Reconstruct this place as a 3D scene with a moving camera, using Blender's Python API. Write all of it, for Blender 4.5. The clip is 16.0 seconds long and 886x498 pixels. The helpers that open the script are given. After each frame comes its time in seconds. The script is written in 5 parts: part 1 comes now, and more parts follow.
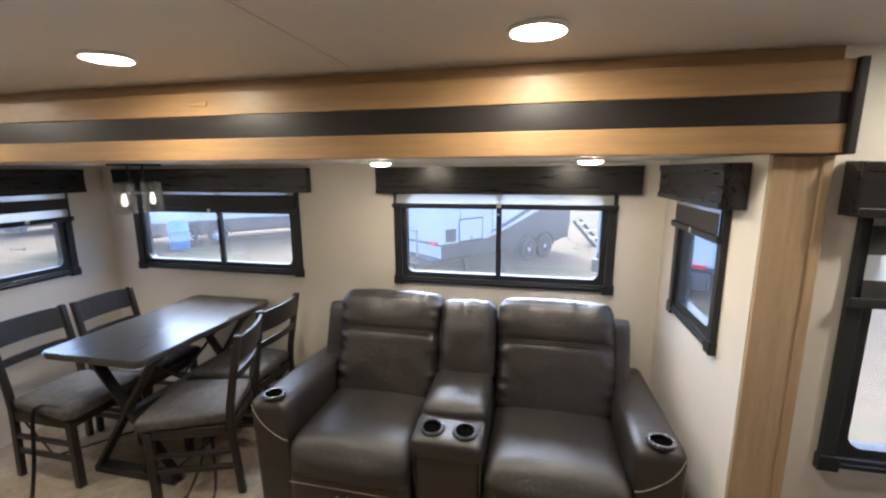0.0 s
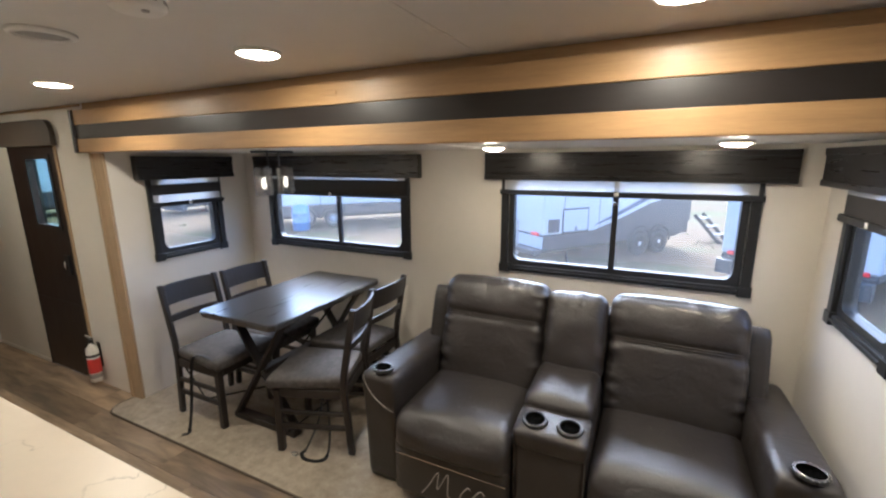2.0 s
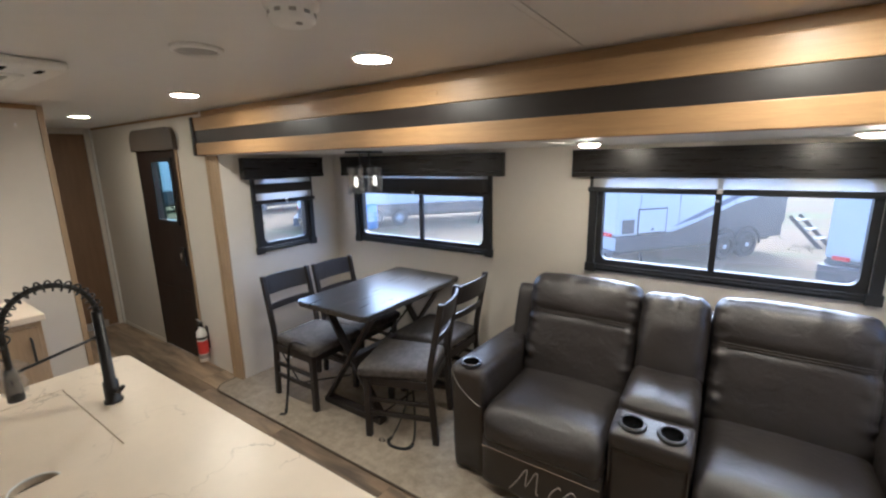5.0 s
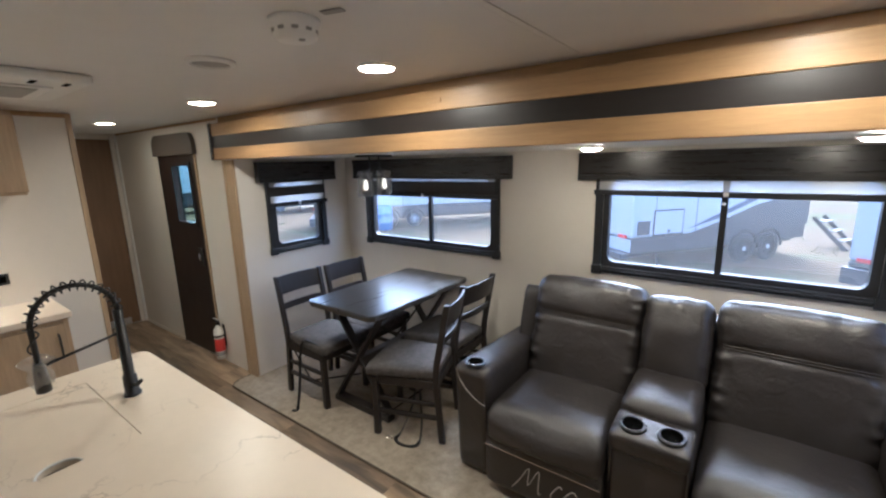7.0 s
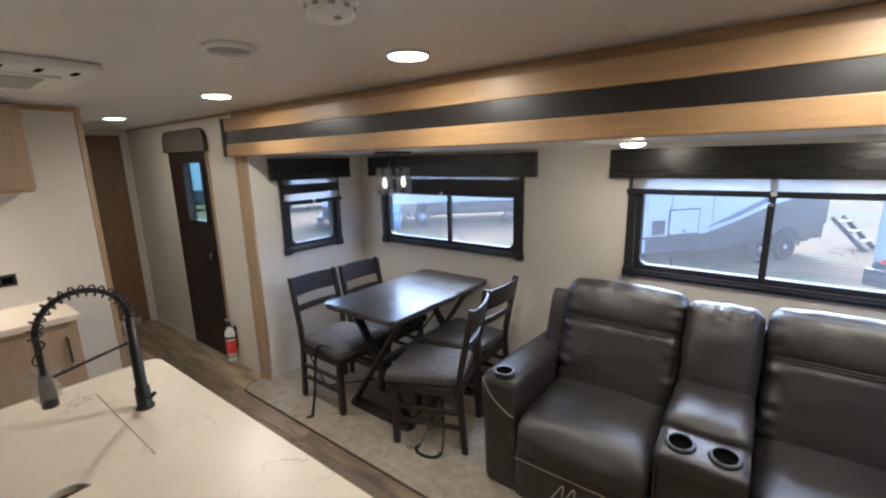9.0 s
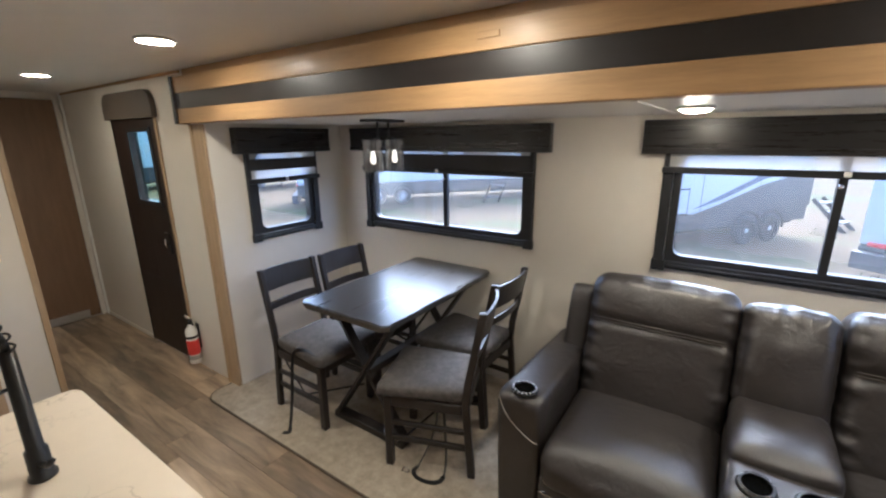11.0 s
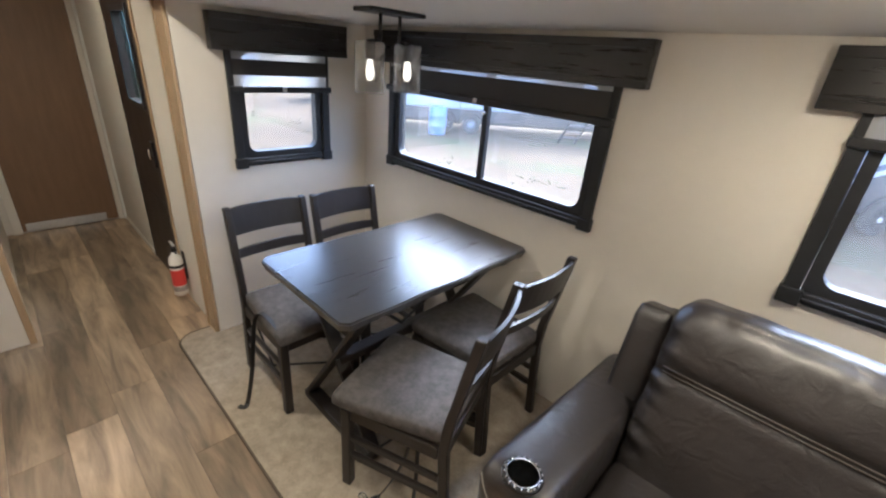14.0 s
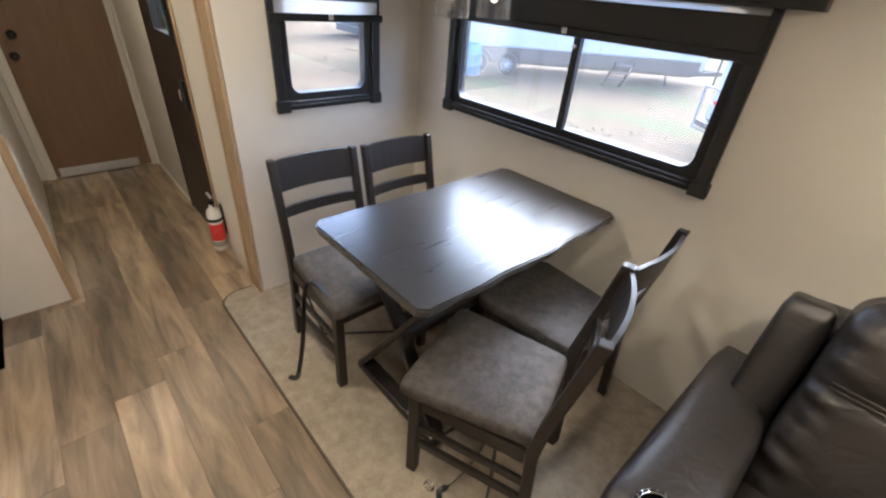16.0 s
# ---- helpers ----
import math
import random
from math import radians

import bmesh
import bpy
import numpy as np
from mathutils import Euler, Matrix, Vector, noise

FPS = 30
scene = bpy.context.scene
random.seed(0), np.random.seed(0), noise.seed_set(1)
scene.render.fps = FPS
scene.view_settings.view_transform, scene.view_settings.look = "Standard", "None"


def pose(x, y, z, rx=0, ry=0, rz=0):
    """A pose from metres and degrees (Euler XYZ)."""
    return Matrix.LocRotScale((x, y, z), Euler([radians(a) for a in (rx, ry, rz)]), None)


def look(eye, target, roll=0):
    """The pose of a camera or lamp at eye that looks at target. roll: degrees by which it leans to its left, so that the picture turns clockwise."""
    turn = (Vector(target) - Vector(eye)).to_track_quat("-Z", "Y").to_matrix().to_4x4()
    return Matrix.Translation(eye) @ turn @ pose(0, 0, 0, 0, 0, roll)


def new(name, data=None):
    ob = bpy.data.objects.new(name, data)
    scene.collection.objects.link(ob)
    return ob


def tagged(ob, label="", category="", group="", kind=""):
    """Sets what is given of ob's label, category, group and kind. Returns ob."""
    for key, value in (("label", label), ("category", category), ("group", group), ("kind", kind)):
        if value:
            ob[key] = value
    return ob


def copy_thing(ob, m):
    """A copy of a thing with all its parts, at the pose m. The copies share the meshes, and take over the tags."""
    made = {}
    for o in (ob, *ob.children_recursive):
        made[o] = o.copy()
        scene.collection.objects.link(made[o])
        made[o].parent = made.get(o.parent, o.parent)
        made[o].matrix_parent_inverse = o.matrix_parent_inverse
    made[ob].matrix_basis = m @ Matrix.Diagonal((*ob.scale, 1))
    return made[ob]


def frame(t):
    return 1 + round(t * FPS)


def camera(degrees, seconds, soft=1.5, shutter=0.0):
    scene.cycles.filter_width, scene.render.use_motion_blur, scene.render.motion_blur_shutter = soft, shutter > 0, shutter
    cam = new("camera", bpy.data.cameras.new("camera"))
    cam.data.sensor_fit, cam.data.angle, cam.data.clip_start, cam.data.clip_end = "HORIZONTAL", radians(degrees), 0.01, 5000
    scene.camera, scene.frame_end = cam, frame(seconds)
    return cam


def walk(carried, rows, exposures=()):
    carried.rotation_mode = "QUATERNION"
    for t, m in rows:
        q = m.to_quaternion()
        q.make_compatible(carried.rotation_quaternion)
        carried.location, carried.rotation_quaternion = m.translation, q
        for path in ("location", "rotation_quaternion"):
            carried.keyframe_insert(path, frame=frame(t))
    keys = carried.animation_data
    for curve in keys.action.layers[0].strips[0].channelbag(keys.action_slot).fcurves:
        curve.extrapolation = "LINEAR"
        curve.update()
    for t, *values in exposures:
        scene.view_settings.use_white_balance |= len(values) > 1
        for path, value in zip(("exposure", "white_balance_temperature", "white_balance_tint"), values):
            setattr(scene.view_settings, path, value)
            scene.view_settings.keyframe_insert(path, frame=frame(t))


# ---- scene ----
cam = camera(92.8, 16.0, soft=2.3)
PATH = [
    (0, (0.248, -0.073, 1.722), (-0.182, 1.846, 1.355), -0.3),
    (0.5, (0.215, -0.079, 1.734), (-0.349, 1.804, 1.364), -0.4),
    (1, (0.201, -0.075, 1.715), (-0.483, 1.767, 1.343), -0.4),
    (1.5, (0.198, -0.069, 1.709), (-0.585, 1.729, 1.317), -0.4),
    (2, (0.192, -0.071, 1.705), (-0.669, 1.686, 1.29), -0.4),
    (2.5, (0.19, -0.11, 1.706), (-0.732, 1.612, 1.278), -0.4),
    (3, (0.142, -0.146, 1.702), (-0.83, 1.547, 1.27), -0.5),
    (3.5, (0.047, -0.176, 1.709), (-0.956, 1.499, 1.276), -0.5),
    (4, (0.044, -0.171, 1.684), (-1.005, 1.479, 1.261), -0.7),
    (6.5, (0.143, -0.183, 1.718), (-1.005, 1.403, 1.31), -1.4),
    (7, (0.147, -0.181, 1.712), (-1.021, 1.391, 1.306), -1.4),
    (7.5, (0.118, -0.159, 1.716), (-1.062, 1.403, 1.307), -1.4),
    (8, (0.101, -0.159, 1.701), (-1.086, 1.4, 1.299), -1.2),
    (8.5, (0.055, -0.171, 1.71), (-1.14, 1.38, 1.305), -1.3),
    (11, (-0.369, 0.121, 1.67), (-1.46, 1.718, 1.158), -0.6),
    (11.5, (-0.418, 0.135, 1.672), (-1.51, 1.713, 1.11), 0.1),
    (12, (-0.401, 0.242, 1.67), (-1.502, 1.79, 1.043), 1.3),
    (12.5, (-0.345, 0.447, 1.679), (-1.479, 1.942, 0.986), 2.6),
    (13, (-0.358, 0.589, 1.655), (-1.537, 2.024, 0.913), 3.7),
    (13.5, (-0.516, 0.733, 1.65), (-1.726, 2.117, 0.862), 4.5),
    (14, (-0.63, 0.845, 1.628), (-1.87, 2.18, 0.804), 4.9),
    (14.5, (-0.73, 0.975, 1.6), (-1.997, 2.263, 0.742), 4.9),
    (15, (-0.894, 0.975, 1.581), (-2.167, 2.224, 0.677), 5.1),
    (15.5, (-0.988, 0.931, 1.579), (-2.248, 2.146, 0.611), 5.0),
    (16, (-0.967, 0.89, 1.563), (-2.184, 2.076, 0.508), 5.0),
]
walk(cam, [(t, look(eye, target, roll)) for t, eye, target, roll in PATH], exposures=[(0.0, 2.99, 5000, 10), (4.0, 2.90, 4810, 10), (8.5, 2.88, 4670, 10), (11.0, 2.99, 4820, 10), (14.0, 3.25, 4900, 10), (16.0, 3.22, 5120, 10)])

# ---- world and light ----
world = bpy.data.worlds.new("sky")
scene.world = world
world.use_nodes = True
wn = world.node_tree.nodes
sky = wn.new("ShaderNodeTexSky")
sky.sky_type, sky.sun_disc = "NISHITA", False
sky.sun_elevation, sky.sun_rotation = radians(50), radians(348)
sky.dust_density, sky.ozone_density = 6.0, 1.0
wn["Background"].inputs["Strength"].default_value = 0.15
world.node_tree.links.new(sky.outputs["Color"], wn["Background"].inputs["Color"])
sun = new("sun", bpy.data.lights.new("sun", "SUN"))
sun.data.energy, sun.data.angle, sun.data.color = 0.6, radians(30), (1.0, 0.97, 0.92)
sun.matrix_world = look((-5.2, 24.5, 29.9), (0, 0, 0))


# ---- materials ----
def node(m, kind, **inputs):
    n = m.node_tree.nodes.new(kind)
    for k, v in inputs.items():
        n.inputs[k.replace("_", " ")].default_value = v
    return n


def material(name, colour, rough=0.5, metal=0.0, vary=0.12, scale=6.0, grain=None, bump=0.0, bump_scale=200.0,
             random_tone=0.0, coat=0.0, wrinkle=0.0):
    """A surface with a slow and a fine variation of tone, fine relief, and uneven gloss. grain: stretch along x, y, z."""
    m = bpy.data.materials.new(name)
    m.use_nodes = True
    lk, b = m.node_tree.links, m.node_tree.nodes["Principled BSDF"]
    b.inputs["Roughness"].default_value, b.inputs["Metallic"].default_value = rough, metal
    b.inputs["Coat Weight"].default_value = coat
    b.inputs["Coat Roughness"].default_value = 0.16
    co = node(m, "ShaderNodeTexCoord")
    mp = node(m, "ShaderNodeMapping")
    mp.inputs["Scale"].default_value = grain or (1, 1, 1)
    lk.new(co.outputs["Object"], mp.inputs["Vector"])
    info = node(m, "ShaderNodeObjectInfo")
    shift = node(m, "ShaderNodeVectorMath")
    shift.operation = "SCALE"
    shift.inputs[0].default_value = (7.3, 3.1, 5.7)
    lk.new(info.outputs["Random"], shift.inputs["Scale"])
    lk.new(shift.outputs[0], mp.inputs["Location"])
    n1 = node(m, "ShaderNodeTexNoise", Scale=scale, Detail=6.0, Roughness=0.65)
    n2 = node(m, "ShaderNodeTexNoise", Scale=scale * 9, Detail=3.0)
    for n in (n1, n2):
        lk.new(mp.outputs["Vector"], n.inputs["Vector"])
    mix = node(m, "ShaderNodeMath")
    mix.operation = "MULTIPLY_ADD"
    mix.inputs[1].default_value = 0.35
    lk.new(n2.outputs["Fac"], mix.inputs[0])
    lk.new(n1.outputs["Fac"], mix.inputs[2])
    ramp = node(m, "ShaderNodeMapRange")
    ramp.inputs["From Min"].default_value, ramp.inputs["From Max"].default_value = 0.38, 0.98
    ramp.inputs["To Min"].default_value, ramp.inputs["To Max"].default_value = 1 - vary, 1 + vary
    lk.new(mix.outputs[0], ramp.inputs["Value"])
    last = ramp.outputs[0]
    if random_tone:
        rt = node(m, "ShaderNodeMapRange")
        rt.inputs["To Min"].default_value, rt.inputs["To Max"].default_value = 1 - random_tone, 1 + random_tone
        lk.new(info.outputs["Random"], rt.inputs["Value"])
        mu = node(m, "ShaderNodeMath")
        mu.operation = "MULTIPLY"
        lk.new(last, mu.inputs[0])
        lk.new(rt.outputs[0], mu.inputs[1])
        last = mu.outputs[0]
    tone = node(m, "ShaderNodeVectorMath")
    tone.operation = "SCALE"
    tone.inputs[0].default_value = colour
    lk.new(last, tone.inputs["Scale"])
    lk.new(tone.outputs[0], b.inputs["Base Color"])
    rr = node(m, "ShaderNodeMapRange")
    rr.inputs["To Min"].default_value, rr.inputs["To Max"].default_value = max(rough - 0.1, 0.02), min(rough + 0.1, 1)
    lk.new(n1.outputs["Fac"], rr.inputs["Value"])
    lk.new(rr.outputs[0], b.inputs["Roughness"])
    if bump:
        bp = node(m, "ShaderNodeBump", Strength=bump, Distance=0.002)
        n3 = node(m, "ShaderNodeTexNoise", Scale=bump_scale, Detail=2.0)
        lk.new(mp.outputs["Vector"], n3.inputs["Vector"])
        lk.new(n3.outputs["Fac"], bp.inputs["Height"])
        if wrinkle:
            n4 = node(m, "ShaderNodeTexNoise", Scale=16.0, Detail=3.0, Distortion=1.2)
            lk.new(co.outputs["Object"], n4.inputs["Vector"])
            b2 = node(m, "ShaderNodeBump", Strength=wrinkle, Distance=0.01)
            lk.new(n4.outputs["Fac"], b2.inputs["Height"])
            lk.new(b2.outputs[0], bp.inputs["Normal"])
        lk.new(bp.outputs[0], b.inputs["Normal"])
    return m


def glow(name, colour, strength):
    m = bpy.data.materials.new(name)
    m.use_nodes = True
    b = m.node_tree.nodes["Principled BSDF"]
    b.inputs["Base Color"].default_value = (0.8, 0.8, 0.8, 1)
    b.inputs["Emission Color"].default_value = (*colour, 1)
    b.inputs["Emission Strength"].default_value = strength
    return m


def glass(name, colour=(1, 1, 1), rough=0.0, ior=1.45):
    m = bpy.data.materials.new(name)
    m.use_nodes = True
    b = m.node_tree.nodes["Principled BSDF"]
    b.inputs["Base Color"].default_value = (*colour, 1)
    b.inputs["Roughness"].default_value, b.inputs["IOR"].default_value = rough, ior
    b.inputs["Transmission Weight"].default_value = 1
    return m


def sheer(name, colour, see):
    """A thin cloth that lets light through."""
    m = bpy.data.materials.new(name)
    m.use_nodes = True
    lk, nd = m.node_tree.links, m.node_tree.nodes
    out = nd["Material Output"]
    tr = node(m, "ShaderNodeBsdfTranslucent")
    tr.inputs["Color"].default_value = (*colour, 1)
    df = node(m, "ShaderNodeBsdfDiffuse")
    df.inputs["Color"].default_value = (*colour, 1)
    tp = node(m, "ShaderNodeBsdfTransparent")
    a, b = node(m, "ShaderNodeMixShader"), node(m, "ShaderNodeMixShader")
    a.inputs[0].default_value, b.inputs[0].default_value = 0.55, see
    lk.new(df.outputs[0], a.inputs[1])
    lk.new(tr.outputs[0], a.inputs[2])
    lk.new(a.outputs[0], b.inputs[1])
    lk.new(tp.outputs[0], b.inputs[2])
    lk.new(b.outputs[0], out.inputs["Surface"])
    return m


def thin_glass(name, tint, shine, haze):
    """A thin clear sheet: mostly see-through, a little mirror-like, with a pale translucent share that veils the view.
    """
    m = bpy.data.materials.new(name)
    m.use_nodes = True
    lk, out = m.node_tree.links, m.node_tree.nodes["Material Output"]
    tp = node(m, "ShaderNodeBsdfTransparent")
    tp.inputs["Color"].default_value = (*tint, 1)
    gl = node(m, "ShaderNodeBsdfGlossy")
    gl.inputs["Roughness"].default_value = 0.03
    tr = node(m, "ShaderNodeBsdfTranslucent")
    tr.inputs["Color"].default_value = (0.8, 0.8, 0.8, 1)
    a, b = node(m, "ShaderNodeMixShader"), node(m, "ShaderNodeMixShader")
    a.inputs[0].default_value, b.inputs[0].default_value = shine, haze
    lk.new(tp.outputs[0], a.inputs[1])
    lk.new(gl.outputs[0], a.inputs[2])
    lk.new(a.outputs[0], b.inputs[1])
    lk.new(tr.outputs[0], b.inputs[2])
    lk.new(b.outputs[0], out.inputs["Surface"])
    return m


def veined(name):
    """Cream laminate with thin wandering veins."""
    m = material(name, (0.78, 0.68, 0.545), 0.34, vary=0.05, scale=3.0)
    lk, nd = m.node_tree.links, m.node_tree.nodes
    b = nd["Principled BSDF"]
    co = node(m, "ShaderNodeTexCoord")
    warp = node(m, "ShaderNodeTexNoise", Scale=2.6, Detail=5.0, Roughness=0.6)
    lk.new(co.outputs["Object"], warp.inputs["Vector"])
    add = node(m, "ShaderNodeVectorMath")
    add.operation = "MULTIPLY_ADD"
    add.inputs[1].default_value = (0.9, 0.9, 0.9)
    lk.new(warp.outputs["Color"], add.inputs[0])
    lk.new(co.outputs["Object"], add.inputs[2])
    vo = node(m, "ShaderNodeTexVoronoi", Scale=1.7)
    vo.feature = "DISTANCE_TO_EDGE"
    lk.new(add.outputs[0], vo.inputs["Vector"])
    thin = node(m, "ShaderNodeMapRange")
    thin.inputs["From Min"].default_value, thin.inputs["From Max"].default_value = 0.0, 0.014
    thin.inputs["To Min"].default_value, thin.inputs["To Max"].default_value = 0.52, 0.0
    lk.new(vo.outputs["Distance"], thin.inputs["Value"])
    part_n = node(m, "ShaderNodeTexNoise", Scale=3.3, Detail=2.0)
    lk.new(co.outputs["Object"], part_n.inputs["Vector"])
    some = node(m, "ShaderNodeMapRange")
    some.inputs["From Min"].default_value, some.inputs["From Max"].default_value = 0.45, 0.6
    lk.new(part_n.outputs["Fac"], some.inputs["Value"])
    mul = node(m, "ShaderNodeMath")
    mul.operation = "MULTIPLY"
    lk.new(thin.outputs[0], mul.inputs[0])
    lk.new(some.outputs[0], mul.inputs[1])
    mx = node(m, "ShaderNodeMixRGB")
    src = b.inputs["Base Color"].links[0].from_socket
    lk.new(mul.outputs[0], mx.inputs["Fac"])
    lk.new(src, mx.inputs["Color1"])
    mx.inputs["Color2"].default_value = (0.25, 0.19, 0.13, 1)
    lk.new(mx.outputs[0], b.inputs["Base Color"])
    return m


def plank_material():
    """Printed wood: tan and grey-brown streaks along the plank, each plank of its own tone."""
    m = material("vinyl_plank", (1, 1, 1), 0.40, vary=0.13, scale=3.0, grain=(0.8, 9, 9), random_tone=0.30, bump=0.06)
    lk, nd = m.node_tree.links, m.node_tree.nodes
    b = nd["Principled BSDF"]
    co, info = node(m, "ShaderNodeTexCoord"), node(m, "ShaderNodeObjectInfo")
    off = node(m, "ShaderNodeVectorMath")
    off.operation = "SCALE"
    off.inputs[0].default_value = (23, 41, 7)
    lk.new(info.outputs["Random"], off.inputs["Scale"])
    mp = node(m, "ShaderNodeMapping")
    mp.inputs["Scale"].default_value = (1.3, 9.0, 1)
    lk.new(co.outputs["Object"], mp.inputs["Vector"])
    lk.new(off.outputs[0], mp.inputs["Location"])
    n = node(m, "ShaderNodeTexNoise", Scale=1.5, Detail=5.0, Roughness=0.6, Distortion=0.6)
    lk.new(mp.outputs["Vector"], n.inputs["Vector"])
    r = node(m, "ShaderNodeMapRange")
    r.inputs["From Min"].default_value, r.inputs["From Max"].default_value = 0.32, 0.68
    lk.new(n.outputs["Fac"], r.inputs["Value"])
    mx = node(m, "ShaderNodeMixRGB")
    lk.new(r.outputs[0], mx.inputs["Fac"])
    mx.inputs["Color1"].default_value, mx.inputs["Color2"].default_value = (0.138, 0.106, 0.076, 1), (0.41, 0.305, 0.20, 1)
    mul = node(m, "ShaderNodeMixRGB")
    mul.blend_type = "MULTIPLY"
    mul.inputs["Fac"].default_value = 1
    src = b.inputs["Base Color"].links[0].from_socket
    lk.new(mx.outputs[0], mul.inputs["Color1"])
    lk.new(src, mul.inputs["Color2"])
    lk.new(mul.outputs[0], b.inputs["Base Color"])
    return m


M_WALL = material("cream_wallboard", (0.70, 0.659, 0.596), 0.55, vary=0.04, scale=2.0, bump=0.12, bump_scale=350)
M_CEIL = material("white_ceiling_panel", (0.70, 0.68, 0.65), 0.5, vary=0.04, scale=1.5, bump=0.1, bump_scale=300)
M_OAK = material("honey_oak", (0.335, 0.205, 0.090), 0.46, vary=0.22, scale=5.0, grain=(0.6, 8, 8), bump=0.05, coat=0.05)
M_OAKV = material("honey_oak_upright", (0.40, 0.29, 0.175), 0.42, vary=0.22, scale=5.0, grain=(8, 8, 0.6), bump=0.05, coat=0.1)
M_BROWN = material("brown_panel_door", (0.19, 0.115, 0.066), 0.5, vary=0.16, scale=4.0, grain=(6, 6, 0.7))
M_DARKGLOSS = material("dark_stripe", (0.018, 0.015, 0.014), 0.36, vary=0.2, scale=8.0, grain=(0.5, 4, 4))
M_FRAME = material("black_window_frame", (0.022, 0.023, 0.026), 0.42, vary=0.15, scale=12.0, bump=0.05)
M_VALANCE = material("espresso_valance", (0.016, 0.0145, 0.0145), 0.29, vary=0.18, scale=6.0, grain=(0.7, 9, 9))
M_LEATHER = material("taupe_leather", (0.0225, 0.0192, 0.0190), 0.39, vary=0.24, scale=7.0, bump=0.28, bump_scale=420, wrinkle=0.30)
M_SEAM = material("leather_seam", (0.03, 0.024, 0.02), 0.5)
M_PIPING = material("grey_piping", (0.10, 0.092, 0.088), 0.4)
M_THREAD = material("pale_thread", (0.35, 0.33, 0.30), 0.6)
M_CHAIR = material("black_stained_wood", (0.020, 0.0165, 0.0155), 0.41, vary=0.4, scale=10.0, grain=(3, 3, 0.6), bump=0.06)
M_FABRIC = material("grey_fabric", (0.076, 0.069, 0.066), 0.9, vary=0.6, scale=30.0, bump=0.5, bump_scale=900)
M_TABLE = material("black_table_top", (0.034, 0.033, 0.033), 0.30, vary=0.28, scale=5.0, grain=(8, 0.7, 8), bump=0.008, bump_scale=45, coat=0.4)
M_TABLE.node_tree.nodes["Principled BSDF"].inputs["Coat Roughness"].default_value = 0.24
M_TABLE.node_tree.nodes["Principled BSDF"].inputs["Specular IOR Level"].default_value = 0.75
M_LEATHER.node_tree.nodes["Principled BSDF"].inputs["Specular IOR Level"].default_value = 0.7
M_FRAME.node_tree.nodes["Principled BSDF"].inputs["Specular IOR Level"].default_value = 0.3
M_PLANK = plank_material()
M_CARPET = material("beige_carpet", (0.35, 0.30, 0.235), 0.95, vary=0.34, scale=17.0, bump=0.9, bump_scale=520)
M_EDGE = material("carpet_binding", (0.10, 0.08, 0.06), 0.9)
M_COUNTER = veined("cream_marble_laminate")
M_CHROME = material("chrome", (0.75, 0.75, 0.76), 0.12, metal=1.0, vary=0.04)
M_CUPRIM = material("gunmetal", (0.035, 0.035, 0.037), 0.28, metal=0.4, vary=0.05)
M_STEEL = material("kick_plate_steel", (0.6, 0.6, 0.6), 0.35, metal=1.0, vary=0.12, grain=(0.5, 6, 6))
M_BLACK = material("matte_black_metal", (0.012, 0.012, 0.013), 0.38, vary=0.15)
# Near-black without gloss: the shade of hollows and recesses is put into the colour.
M_HOLE = material("recess_black", (0.003, 0.003, 0.003), 0.9)
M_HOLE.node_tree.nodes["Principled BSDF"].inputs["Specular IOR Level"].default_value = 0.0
M_WHITE = material("white_plastic", (0.76, 0.75, 0.72), 0.4, vary=0.03)
M_GREYP = material("grey_plastic", (0.32, 0.31, 0.30), 0.5)
M_RED = material("red_label", (0.62, 0.05, 0.04), 0.4)
M_DOOR = material("dark_door_skin", (0.017, 0.0095, 0.0078), 0.4, vary=0.25, scale=6.0, grain=(5, 5, 0.8))
M_HOOD = material("taupe_shade_housing", (0.075, 0.060, 0.047), 0.45)
M_SHEER = sheer("sheer_band", (0.93, 0.94, 0.95), 0.62)
M_DARKBAND = material("dark_shade_band", (0.030, 0.028, 0.028), 0.7, vary=0.15, scale=40.0)
# The translucent share imitates glare on the panes, a veil that lifts dark tones outside.
M_GLASS = thin_glass("window_glass", (0.94, 0.965, 0.98), 0.04, 0.022)
M_GREENGLASS = glass("tinted_glass", (0.42, 0.62, 0.55))
M_SHADE = thin_glass("clear_lamp_glass", (0.90, 0.89, 0.87), 0.18, 0.03)
M_LAMP = glow("warm_led", (1.0, 0.77, 0.47), 33.0)
M_LAMP_SLIDE = glow("warm_led_slide_out", (1.0, 0.74, 0.42), 38.0)
M_LAMP_DIM = glow("warm_led_dimmed", (1.0, 0.74, 0.42), 14.0)
M_BULB = glow("warm_filament", (1.0, 0.80, 0.52), 0.5)
M_STRIP = glow("warm_strip", (1.0, 0.76, 0.48), 16.0)
M_FILM = thin_glass("plastic_film", (0.95, 0.95, 0.96), 0.22, 0.07)


# ---- building helpers ----
def smooth_path(points, n=6):
    """More points on a smooth line through points."""
    p = [Vector(q) for q in points]
    p = [p[0]] + p + [p[-1]]
    out = []
    for a, b, c, d in zip(p, p[1:], p[2:], p[3:]):
        for k in range(n):
            t = k / n
            out.append(0.5 * (2 * b + (c - a) * t + (2 * a - 5 * b + 4 * c - d) * t * t + (3 * b - a - 3 * c + d) * t ** 3))
    return out + [p[-1]]


